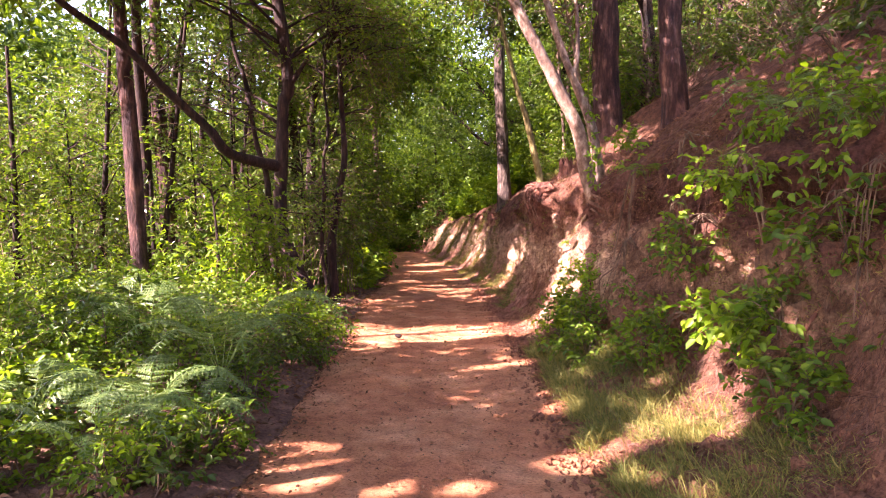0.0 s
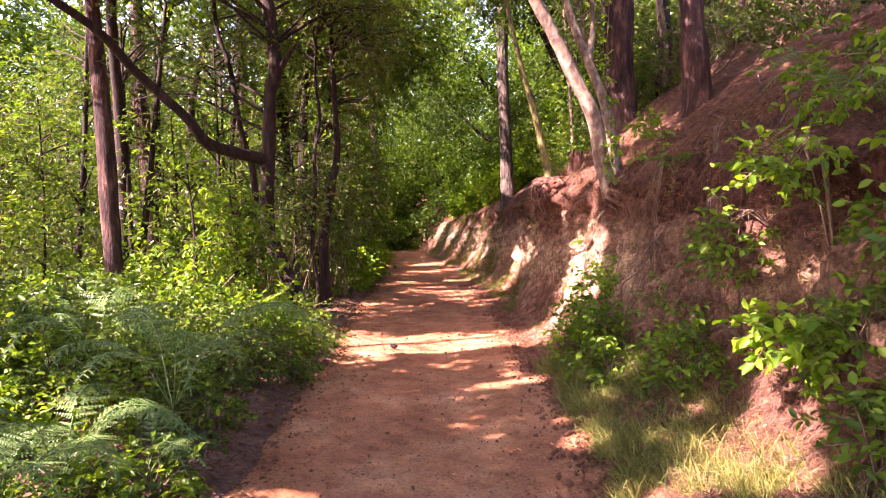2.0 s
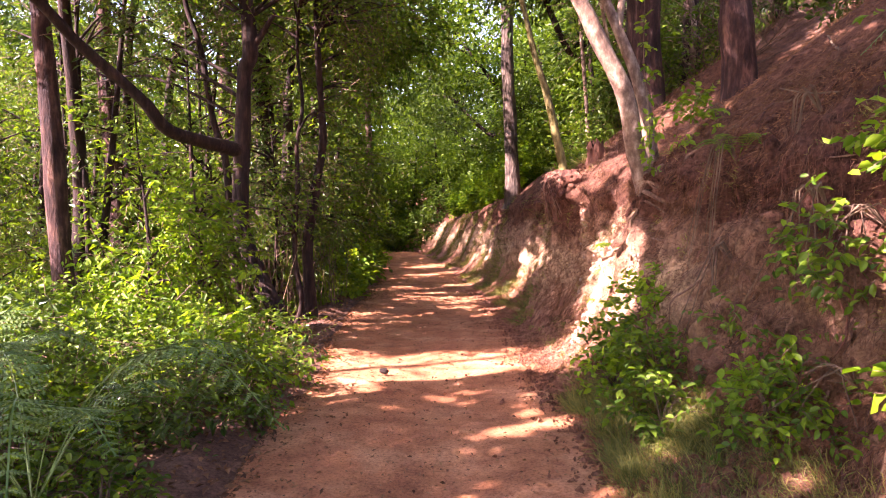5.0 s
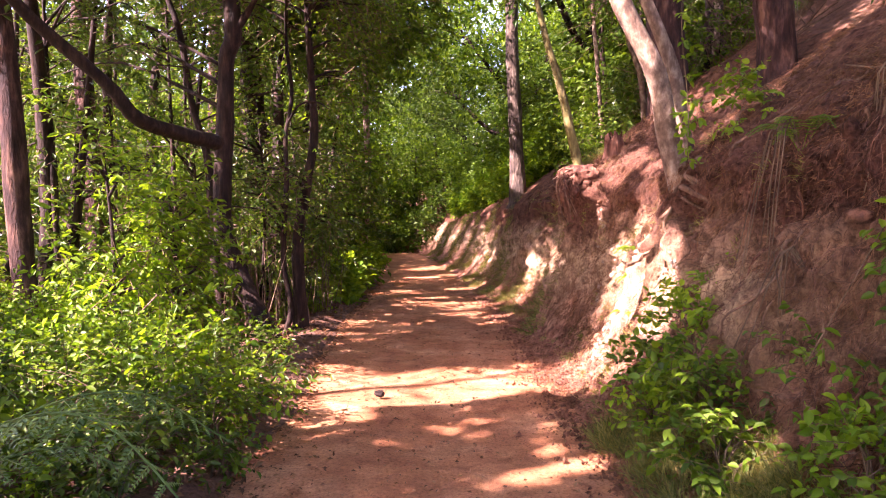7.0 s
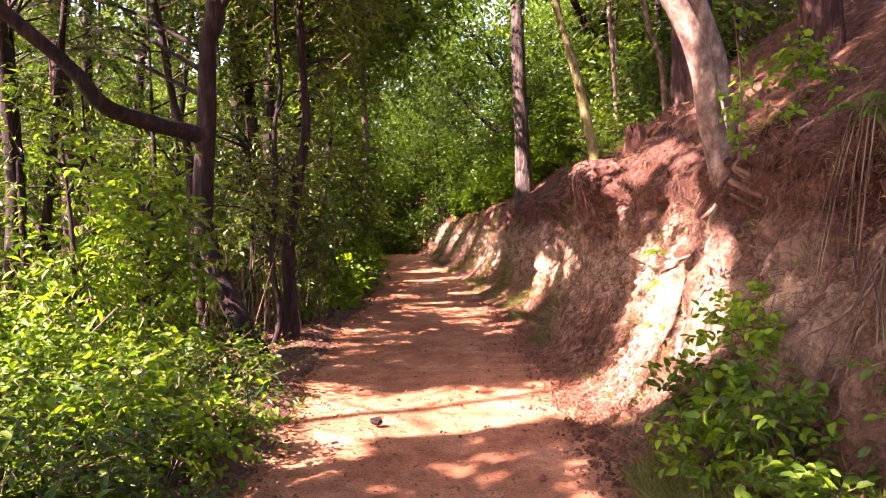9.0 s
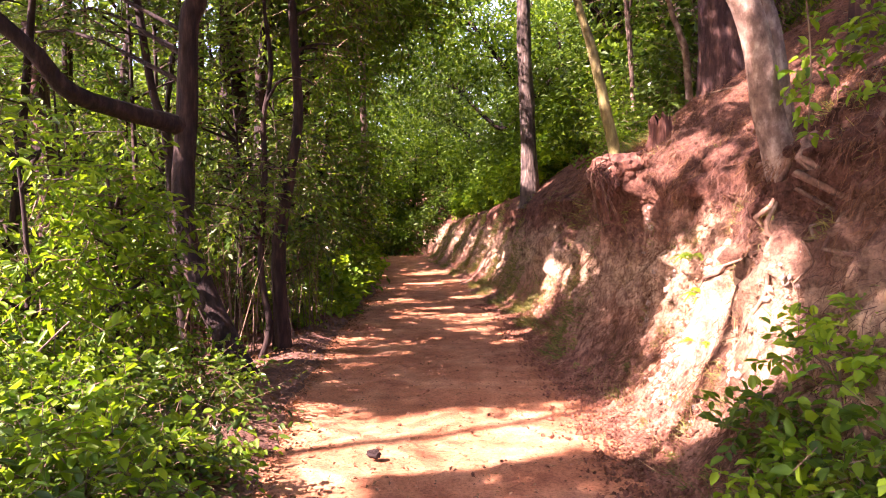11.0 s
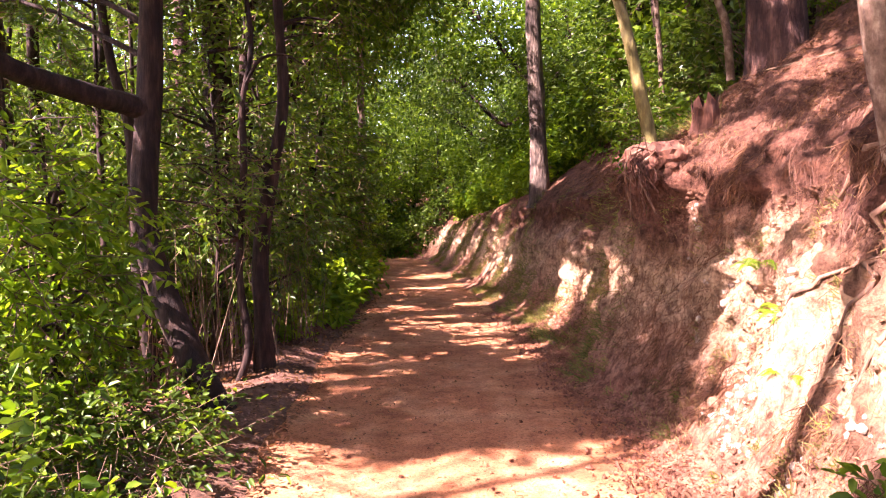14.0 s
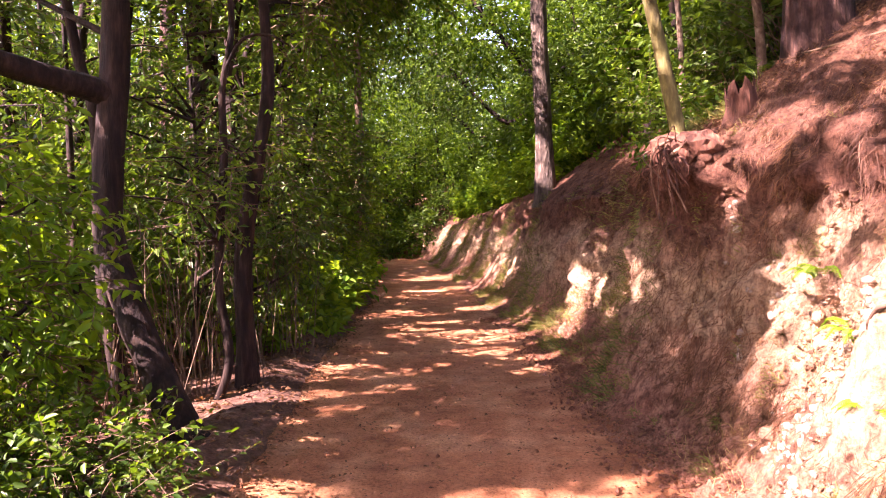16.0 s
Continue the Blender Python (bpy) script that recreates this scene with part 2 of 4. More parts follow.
GAPS += [((x, 4.35 + 0.3 * x, 0), 0.2) for x in np.arange(0.85, 1.5, 0.25)] + [((-0.35, 4.05, 0), 0.14), ((0.1, 4.1, 0), 0.16)] + [((2.2, 5.35, 0.25), 0.46), ((1.75, 5.0, 0.15), 0.34), ((2.0, 4.7, 0.2), 0.25), ((1.6, 5.6, 0.1), 0.2), ((2.45, 5.8, 0.5), 0.26)]
GAPS += [((0.5, 7.7, 0), 0.16), ((0.9, 7.9, 0), 0.2), ((0.2, 6.9, 0), 0.1), ((0.75, 8.2, 0), 0.12)]
GAPS += [((2.05, 9.7, 2.9), 0.3), ((1.9, 9.7, 3.4), 0.3), ((1.6, 9.7, 4.0), 0.3), ((-2.95, 12.5, 4.3), 0.35), ((-3.15, 12.5, 2.3), 0.25), ((-6.8, 16.0, 2.5), 0.4), ((-6.7, 16.0, 1.2), 0.35), ((2.0, 21.3, 3.0), 0.4)]
GAPS += [((2.7, 10.9, 2.6), 0.22), ((2.5, 12.2, 2.5), 0.3), ((3.2, 12.4, 3.2), 0.25), ((3.1, 9.8, 2.9), 0.2), ((1.95, 13.0, 2.3), 0.3), ((3.9, 10.9, 3.6), 0.3), ((2.1, 12.4, 2.0), 0.25)]
GAPS += [((1.65, 13.6, 1.2), 0.22), ((1.55, 14.6, 1.1), 0.2), ((1.5, 14.2, 0.6), 0.15), ((0.6, 20.5, 0), 0.45), ((0.9, 15.2, 0), 0.22), ((-1.8, 14.8, 0.1), 0.25), ((0.6, 17.5, 0), 0.25), ((1.2, 16.4, 0.8), 0.3), ((0.8, 22, 1), 0.5)]
GAPS += [((RNG.uniform(-5.8, -2.35), RNG.uniform(4.2, 11.3), RNG.uniform(0.3, 1.0)), RNG.uniform(0.1, 0.36)) for _ in range(72)]
GAPS += [((-2.6, 7.6, 0.7), 0.45), ((-3.2, 8.4, 0.8), 0.5), ((-2.3, 9.2, 0.6), 0.4), ((-2.1, 10.8, 0.4), 0.35)]
GAPS += [((-2.0, 4.3, 0.7), 0.42), ((-2.1, 4.0, 0.5), 0.42), ((-2.0, 8.6, 0.7), 0.5), ((-2.1, 10.0, 0.6), 0.5)]
GAPS += [((RNG.uniform(-6.8, -2.9), RNG.uniform(10.3, 15.5), RNG.uniform(0.4, 3.4)), RNG.uniform(0.18, 0.46)) for _ in range(55)]
GAPS += [((-3.7, 10.5, 2.0), 0.5), ((-4.7, 11.3, 2.5), 0.6), ((-5.2, 13.0, 3.0), 0.6), ((-3.2, 11.2, 1.2), 0.4), ((-3.9, 11.2, 1.4), 0.4), ((-4.6, 10.6, 1.2), 0.5), ((-2.4, 12.4, 2.2), 0.3), ((-2.2, 13.5, 1.6), 0.2)]
GAPS += [((RNG.uniform(-1.3, 1.5) + float(-0.002 * max(yy - 5, 0) ** 2), yy, 0), RNG.uniform(0.05, 0.15)) for yy in np.arange(11.5, 36, 0.3)]
GAPS += [((RNG.uniform(-6, -2), yy, RNG.uniform(0.8, 4.5)), RNG.uniform(0.2, 0.6)) for yy in np.arange(9, 30, 0.6)]
GAPS += [((RNG.uniform(-3.6, -1.7) + float(-0.002 * max(yy - 5, 0) ** 2), yy, RNG.uniform(0.4, 6.0)), RNG.uniform(0.2, 0.5)) for yy in np.arange(13, 20, 0.25)]
GAPS += [((RNG.uniform(2.1, 3.4), yy, RNG.uniform(0.5, 2.4)), RNG.uniform(0.05, 0.15)) for yy in np.arange(4.6, 6.8, 0.1)]
GAPS += [((RNG.uniform(0.8, 2.1), yy, 0.15), RNG.uniform(0.06, 0.17)) for yy in np.arange(3.8, 8, 0.16)]
GAPS += [((-1.75, 4.1, 0.6), 0.38)]
GAPS += [((2.5, 11.5, 2.4), 0.2), ((2.7, 10.8, 2.5), 0.2), ((2.3, 12.2, 2.2), 0.2), ((2.3, 11.2, 1.9), 0.3), ((2.35, 10.6, 1.9), 0.28), ((2.9, 11.8, 2.8), 0.14), ((2.1, 12.7, 2.4), 0.2)]
GAPS += [((-3.6, 11.0, 1.4), 0.5), ((-3.9, 10.4, 1.1), 0.5), ((-2.9, 10.6, 1.0), 0.4), ((-4.3, 11.8, 1.8), 0.5), ((-3.4, 10.2, 0.7), 0.4), ((-4.4, 10.6, 2.2), 0.4)]
GAPS += [((1.6, 14.0, 1.35), 0.3), ((1.5, 14.5, 0.95), 0.26), ((1.75, 13.3, 1.0), 0.22), ((1.5, 15.5, 1.2), 0.3), ((1.3, 16.8, 1.2), 0.3), ((1.6, 12.6, 0.8), 0.15), ((1.75, 14.6, 1.8), 0.22)]
GAP_P = np.array([g[0] for g in GAPS])
GAP_R = np.array([g[1] for g in GAPS])


SUN_U = unit(np.cross(TO_SUN, [0, 0, 1.0]))
SUN_V = np.cross(SUN_U, TO_SUN)
GAP_U, GAP_V, GAP_S = GAP_P @ SUN_U, GAP_P @ SUN_V, GAP_P @ TO_SUN


def shading(p):
    """True for leaves that stand in none of the gaps."""
    u, v, s = (p @ SUN_U)[:, None], (p @ SUN_V)[:, None], (p @ TO_SUN)[:, None]
    return ~(((u - GAP_U) ** 2 + (v - GAP_V) ** 2 < GAP_R ** 2) & (s > GAP_S + 0.9)).any(1)


def leaves(c, d, nrm, length, width, fold=0.12, fine=False):
    """Folded leaves at the places c, along d; fine ones have a rounded outline."""
    w = unit(np.cross(d, nrm))
    n2 = np.cross(w, d)
    L, W = np.asarray(length).reshape(-1, 1), np.asarray(width).reshape(-1, 1)
    i = np.arange(len(c))[:, None]
    if fine:
        wa, wb, up = w * W * 0.46, w * W * 0.40, n2 * W * fold * 2
        v = np.stack([c - d * L / 2, c - d * L * 0.2 + wa + up, c + d * L * 0.18 + wb + up * 0.9, c + d * L / 2 - n2 * L * 0.1, c + d * L * 0.18 - wb + up * 0.9, c - d * L * 0.2 - wa + up], 1)
        f = np.concatenate([i * 6 + [[0, 1, 2]], i * 6 + [[0, 2, 3]], i * 6 + [[0, 3, 4]], i * 6 + [[0, 4, 5]]], 1).reshape(-1, 3)
        return v.reshape(-1, 3), f
    v = np.stack([c - d * L / 2, c + w * W / 2 + n2 * W * fold * 2, c + d * L / 2 - n2 * L * 0.08, c - w * W / 2 + n2 * W * fold * 2], 1)
    f = np.concatenate([i * 4 + [[0, 1, 2]], i * 4 + [[0, 2, 3]]], 1).reshape(-1, 3)
    return v.reshape(-1, 3), f


def strips(a, b, ra, rb):
    """Thin three-sided twigs from a to b."""
    d = unit(b - a)
    u = unit(np.cross(d, np.broadcast_to([0.31, 0.2, 0.93], d.shape)))
    w = np.cross(d, u)
    ring = [u, -0.5 * u + 0.87 * w, -0.5 * u - 0.87 * w]
    v = np.stack([a + q * ra for q in ring] + [b + q * rb for q in ring], 1)
    i = np.arange(len(a))[:, None] * 6
    f = np.stack([i + [[0, 1, 4, 3]], i + [[1, 2, 5, 4]], i + [[2, 0, 3, 5]]], 1).reshape(-1, 4)
    return v.reshape(-1, 3), f


def sprays(rng, centres, out, twigs, twig_len, per_twig, size, droop=0.25, slim=0.45):
    """Twigs round each centre and the leaves on them: (twig starts, ends), leaf arrays."""
    n = len(centres) * twigs
    c = np.repeat(centres, twigs, 0)
    o = np.repeat(out, twigs, 0)
    d = unit(rng.normal(size=(n, 3)) * [1, 1, 0.55] + o * 0.7)
    ln = twig_len * rng.uniform(0.5, 1.2, (n, 1))
    a = c + rng.normal(size=(n, 3)) * twig_len * 0.25
    b = a + d * ln - np.array([0, 0, 1]) * ln * droop * rng.uniform(0, 1, (n, 1))
    dd = unit(b - a)
    k = np.tile(np.linspace(0.15, 1.0, per_twig), n)
    A, B, DD = (np.repeat(q, per_twig, 0) for q in (a, b, dd))
    m = len(k)
    side = unit(np.cross(DD, rng.normal(size=(m, 3)) * 0.5 + [0, 0, 1]))
    sgn = np.where(np.arange(m) % 2, 1, -1)[:, None]
    ld = unit(DD * rng.uniform(0.2, 0.9, (m, 1)) + side * sgn * 0.8 + rng.normal(size=(m, 3)) * 0.25 - [0, 0, droop * 0.7])
    sz = size * rng.uniform(0.55, 1.25, m)
    lc = A + (B - A) * k[:, None] + ld * sz[:, None] * 0.5
    nrm = unit(rng.normal(size=(m, 3)) * 0.55 + [0, 0, 1])
    return (a, b), (lc, ld, nrm, sz, sz * slim)


def foliage(name_leaf, rng, centres, out, mat, parent, twigs=6, twig_len=0.6, per_twig=9, size=0.09, droop=0.25, slim=0.45, twig_r=0.006, carve=True, stems=True, fine=False):
    (a, b), (lc, ld, nrm, sz, wd) = sprays(rng, centres, out, twigs, twig_len, per_twig, size, droop, slim)
    if carve:
        k = shading(lc)
        lc, ld, nrm, sz, wd = lc[k], ld[k], nrm[k], sz[k], wd[k]
    if len(lc) == 0:
        return
    mesh(name_leaf, *leaves(lc, ld, nrm, sz, wd, fine=fine), mat, parent, fine)
    if stems:
        if carve:
            k = shading((a + b) / 2)
            a, b = a[k], b[k]
        tagged(mesh("twigwork", *strips(a, b, twig_r, twig_r * 0.4), M_TWIG, parent), kind="stuff")


def thing(name, at, label, category, group="", kind=""):
    e = new(name)
    e.location = at
    e.empty_display_size = 0.2
    return tagged(e, label, category, group, kind)


# ---- the lie of the land ----
def bend(y):
    y = np.asarray(y, float)
    return -0.0020 * np.clip(y - 5, 0, 80) ** 2 - 0.06 * np.clip(y - 39, 0, 12) ** 2 - 1.4 * np.clip(y - 51, 0, 60)


def foot(y):
    y = np.asarray(y, float)
    return bend(y) + 1.15 + 0.10 * vnoise(y * 0.7, 3.1, 0) + 0.05 * vnoise(y * 2.3, 8, 0) + 0.25 * np.exp(-((y - 15) / 5) ** 2)


def verge(y):
    y = np.asarray(y, float)
    return bend(y) - 1.30 + 0.10 * vnoise(y * 0.8, 5.7, 0) + 0.04 * vnoise(y * 2.9, 1, 0) - 0.25 * np.exp(-((y - 15) / 6) ** 2)


BANK_S = np.array([0, 0.3, 0.5, 0.65, 0.82, 1.0, 1.15, 1.27, 1.5, 2.3, 3.6, 6, 10, 30, 150, 400])
BANK_Z = np.array([0, 0.11, 0.33, 0.55, 0.92, 1.38, 1.78, 2.12, 2.42, 3.05, 4.05, 5.7, 7.5, 14, 30, 45])
LEFT_S = np.array([0, 0.35, 0.9, 2.0, 5, 10, 30, 150, 400])
LEFT_Z = np.array([0, 0.10, 0.05, -0.08, -0.45, -1.2, -3.5, -9, -14])


def bank_steep(s, y):
    """Where on the bank's section a place lies: a flat apron at first, and an almost upright face below the root ball."""
    y = np.asarray(y, float)
    a = 0.75 / (1 + np.exp((y - 6.9) / 0.35))
    s = np.where(s < 0.4 + a, s * 0.4 / (0.4 + a), s - a)
    q = 1 - 0.45 * np.exp(-((y - 13.3) / 1.2) ** 2) - 0.12 * np.exp(-((y - 9.7) / 0.8) ** 2)
    return np.where(s < 1.5 * q, s / q, s + 1.5 * (1 - q))


def bank_size(y):
    return np.interp(y, [0, 22, 30, 40, 80], [1.0, 1.0, 0.9, 0.74, 0.6])


def ground_z(x, y):
    x, y = np.asarray(x, float), np.asarray(y, float)
    fo, ve = foot(y), verge(y)
    up = np.interp(bank_steep(x - fo, y), BANK_S, BANK_Z) * bank_size(y)
    dn = np.interp(ve - x, LEFT_S, LEFT_Z)
    return np.where(x > fo, up, np.where(x < ve, dn, 0.0)) + 0.02 * vnoise(x * 1.3, y * 1.3, 0)


def sheet(name, xs_of, ys, mat, label, shape=None, smooth=True):
    """A strip of land: for each y a row of x and z."""
    y = np.asarray(ys, float)[:, None]
    x, z = xs_of(y)
    v = np.stack([x, np.broadcast_to(y, x.shape), z], -1)
    if shape is not None:
        v = shape(v)
    n, m = v.shape[:2]
    i = np.arange(n - 1)[:, None] * m
    j = np.arange(m - 1)[None]
    q = np.stack([i + j, i + j + 1, i + m + j + 1, i + m + j], -1).reshape(-1, 4)
    return tagged(mesh(name, v.reshape(-1, 3), q, mat, smooth=smooth), label, "ground", kind="structure")


YS = np.concatenate([np.arange(-30, 3, 0.6), np.arange(3, 15, 0.026), np.arange(15, 26, 0.08), np.arange(26, 48, 0.25), np.arange(48, 120, 2.5), np.arange(120, 620, 40)])


def trail_row(y):
    u = np.linspace(0, 1, 60)[None]
    x = verge(y) * (1 - u) + foot(y) * u
    edge = np.sin(np.linspace(0, math.pi, 60))
    z = 0.02 * vnoise(x * 1.3, y * 1.3, 0) + edge * (0.025 * fbm(x * 1.1, y * 0.6, 4.0, 3) + 0.008 * fbm(x * 7, y * 7, 2.0, 2) - 0.03)
    return x, z


def bank_row(y):
    s = np.concatenate([np.arange(0, 2.3, 0.021), np.arange(2.3, 3.5, 0.06)])
    return foot(y) + s, np.interp(bank_steep(s, y), BANK_S, BANK_Z) * bank_size(y) + 0.02 * vnoise((foot(y) + s) * 1.3, y * 1.3, 0)


def bank_shape(v):
    x, y, z = v[..., 0], v[..., 1], v[..., 2]
    s = x - foot(y)
    sq = bank_steep(s, y)
    k = np.clip(s / 0.35, 0, 1) * np.clip((3.45 - s) / 0.8, 0, 1)
    steep = np.clip((sq - 0.1) / 0.3, 0, 1) * np.clip((1.75 - sq) / 0.5, 0.15, 1) * np.clip((z - 0.25) / 0.65, 0.06, 1)
    ridge = lambda n: 0.36 - np.abs(n)
    gully = 0.15 * fbm(y * 1.1, z * 0.35, 1.0, 3) + 0.26 * ridge(fbm(y * 1.7, z * 1.1, 5.0, 3)) + 0.22 * ridge(fbm(y * 4.4, z * 3.4, 9.0, 3))
    gully = gully + 0.06 * fbm(y * 2.3, z * 7.0, 4.0, 3) + 0.045 * ridge(fbm(y * 14, z * 11, 2.0, 3))
    # the mat of roots at the crest overhangs a hollow worn out under it
    lip = 0.15 * np.exp(-((z - 2.2) / 0.2) ** 2) * np.clip(0.6 + fbm(y * 2.6, 0.5, 3.0, 2), 0, 1.4) - 0.17 * np.exp(-((z - 1.78) / 0.2) ** 2) * np.clip(0.55 + fbm(y * 1.9, 2.5, 8.0, 2), 0, 1.3)
    gully = gully * (1 - 0.7 * np.exp(-((y - 9.7) / 1.1) ** 2) * np.clip((1.5 - z) / 0.4, 0, 1))
    lip = lip * (1 - np.exp(-((y - 9.7) / 0.55) ** 2))
    v[..., 0] = x - k * (steep * gully + lip) * np.interp(y, [15.5, 20], [1.0, 0.5])
    v[..., 2] = z + k * (0.05 * fbm(x * 2.5, y * 2.5, 7.0, 3) + 0.03 * fbm(x * 10, y * 10, 3.0, 3))
    return v


def on_bank(s, y):
    """Places on the worn face of the bank, so far in from its foot."""
    x = foot(y) + s
    z = np.interp(bank_steep(s, y), BANK_S, BANK_Z) * bank_size(y) + 0.02 * vnoise(x * 1.3, y * 1.3, 0)
    return bank_shape(np.stack([x, y, z], -1))


def upper_row(y):
    s = 3.5 - 0.06 + np.concatenate([[0.0], np.geomspace(0.12, 400, 44)])
    s[0] = np.arange(2.3, 3.5, 0.06)[-1]
    x = foot(y) + s
    return x, np.interp(bank_steep(s, y), BANK_S, BANK_Z) * bank_size(y) + 0.02 * vnoise(x * 1.3, y * 1.3, 0)


def lower_row(y):
    s = np.concatenate([[0.0], np.arange(0.06, 3, 0.1), np.geomspace(3.0, 400, 40)])[::-1]
    x = verge(y) - s
    k = np.clip(s / 0.5, 0, 1)
    return x, np.interp(s, LEFT_S, LEFT_Z) + 0.02 * vnoise(x * 1.3, y * 1.3, 0) + k * 0.05 * fbm(x * 1.2, y * 1.2, 6.0, 3)


sheet("path", trail_row, YS, M_TRAIL, "trodden reddish dirt trail with leaf litter at its edges")
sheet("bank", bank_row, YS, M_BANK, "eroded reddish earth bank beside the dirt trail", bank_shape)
sheet("ground_upper", upper_row, YS, M_FLOOR, "steep forest floor covered with brown needles")
sheet("ground_lower", lower_row, YS, M_FLOOR, "forest floor of brown leaf litter below the trail")

# ---- trees ----
def on_ground(x, y, sink=0.1):
    return (x, y, float(ground_z(x, y)) - sink)


def crown_points(rng, centre, radius, n, flat=0.7):
    """Cluster centres in an uneven crown, thinner inside."""
    d = unit(rng.normal(size=(n, 3)))
    lump = 1 + 0.35 * fbm(d[:, 0] * 1.7 + centre[0], d[:, 1] * 1.7 + centre[1], d[:, 2] * 1.7, 2)
    r = radius * lump * rng.uniform(0.25, 1.0, n) ** 0.6
    return np.asarray(centre) + d * r[:, None] * [1, 1, flat], d


def branches(rng, path, targets, r=0.025, most=40):
    """Curved branches from the trunk's line to some of the crown's clusters."""
    out = []
    for q in targets[:most]:
        below = path[path[:, 2] < q[2] - 0.1]
        line = below if len(below) else path[:1]
        a = line[np.argmin(np.linalg.norm(line - q, axis=1) + 0.3 * np.abs(line[:, 2] - q[2] + 1.0))]
        mid = (a + q) / 2 + [0, 0, 0.12 * np.linalg.norm(q - a)] + rng.normal(size=3) * 0.08
        out.append(tube([a, mid, q], r * rng.uniform(0.7, 1.3), 0.006, 5, 7, 0))
    return joined(out) if out else None


def tree(name, label, trunk, r0, r1, mat, crown=None, leaf=None, seed=1, clusters=90, twigs=6, twig_len=0.6, per_twig=8, size=0.1, slim=0.45,
         flat=0.7, limbs=(), droop=0.25, group="", sides=12, flare=0.35, most=36, category="tree", carve=True):
    rng = np.random.default_rng(seed)
    base = trunk[0]
    e = thing(name, base, label, category, group)
    pts = spline(trunk, 40)
    mesh("trunk", *tube(trunk, r0, r1, sides, 44, 0.14, flare, seed), mat, e, True)
    for p, a, b in limbs:
        mesh("limb", *tube(p, a, b, 8, 26, 0.1, 0, seed), mat, e, True)
    if crown:
        cs, ds = [], []
        for c, rad, share in crown:
            q, d = crown_points(rng, c, rad, max(3, int(clusters * share)), flat)
            cs.append(q)
            ds.append(d)
        cs, ds = np.concatenate(cs), np.concatenate(ds)
        ok = cs[:, 2] > ground_z(cs[:, 0], cs[:, 1]) + 0.25
        cs, ds = cs[ok], ds[ok]
        ends = cs[rng.permutation(len(cs))]
        br = branches(rng, pts, ends[shading(ends)], 0.02 + 0.1 * r1, most)
        if br is not None:
            tagged(mesh("branchwork", *br, mat, e, True), kind="stuff")
        foliage("crown", rng, cs, ds, leaf, e, twigs, twig_len, per_twig, size, droop, slim, stems=base[1] < 22 and base[1] > 8, fine=name == "sapling", carve=carve)
    return e


PINE_LABEL = "tall pine with flaking dark reddish bark"
tree("pine_tree", "tall slender pine with dark purplish-brown bark", [on_ground(-5.35, 12.0), (-5.52, 12, 0.84), (-5.7, 12, 3.71), (-5.85, 12, 5.74), (-6.1, 12.1, 11), (-6.2, 12, 15)], 0.17, 0.08, M_PINE,
     [((-6.2, 12, 13.5), 2.6, 1)], M_LEAF_D, 11, 60, slim=0.1, size=0.22, most=20)
tree("pine_tree", "pine with pinkish flaking bark lit by sun", [on_ground(-6.6, 16.0), (-6.65, 16, 0.43), (-6.75, 16, 2.63), (-6.89, 16, 4.4), (-6.93, 16, 5.6), (-7.0, 16, 12)], 0.22, 0.12, M_PINE,
     [((-7.0, 16, 11), 3.0, 1)], M_LEAF_D, 12, 70, slim=0.1, size=0.22, most=20)
tree("forked_tree", "dark leaning tree with a mossy fork and long crooked limb",
     [on_ground(-2.16, 11.85), (-2.44, 12.0, 0.40), (-2.75, 12.2, 0.93), (-3.04, 12.4, 1.58), (-3.09, 12.5, 2.15), (-3.08, 12.6, 2.85), (-3.05, 12.6, 3.92), (-2.95, 12.6, 4.35), (-3.06, 12.6, 5.41), (-3.16, 12.6, 6.2), (-3.2, 12.5, 8.0)], 0.135, 0.10, M_BARK,
     [((-3.2, 12.4, 7.6), 2.6, 0.6), ((-5.5, 10.5, 6.0), 1.3, 0.15), ((-1.6, 13.0, 5.6), 1.2, 0.15), ((-4.3, 13.2, 4.6), 0.9, 0.1), ((-4.9, 13.6, 3.9), 0.8, 0.1), ((-6.3, 14.5, 4.7), 1.0, 0.14), ((-5.4, 13.9, 5.8), 1.1, 0.16), ((-3.4, 13.4, 5.4), 1.1, 0.16)], M_LEAF, 13, 150, size=0.1, flare=0.12,
     limbs=(([(-3.09, 12.66, 2.74), (-3.17, 12.48, 2.8), (-3.5, 12.0, 2.86), (-3.75, 11.4, 2.95), (-3.95, 11.1, 3.3), (-4.45, 10.6, 3.85), (-4.8, 10.1, 4.35), (-5.5, 9.4, 4.9), (-6.0, 9.0, 5.6)], 0.115, 0.045),
            ([(-2.96, 12.6, 4.3), (-2.75, 12.55, 4.55), (-2.5, 12.4, 4.85)], 0.06, 0.03),
            ([(-3.2, 12.9, 0.1), (-3.35, 12.9, 1.2), (-3.5, 13.1, 2.6), (-3.75, 13.2, 3.4), (-3.93, 13.2, 4.5), (-4.18, 13.2, 5.3), (-4.25, 13.2, 6.4)], 0.08, 0.03)))
tree("pine_tree", "thick dark pine trunk standing among shrubs", [on_ground(-4.0, 17.6), (-4.02, 17.6, 1), (-4.05, 17.6, 2.7), (-4.16, 17.6, 5.74), (-4.2, 17.6, 14)], 0.34, 0.2, M_BARK,
     [((-4.2, 17.6, 12), 3.0, 1)], M_LEAF_D, 14, 70, slim=0.12, size=0.22, most=20)
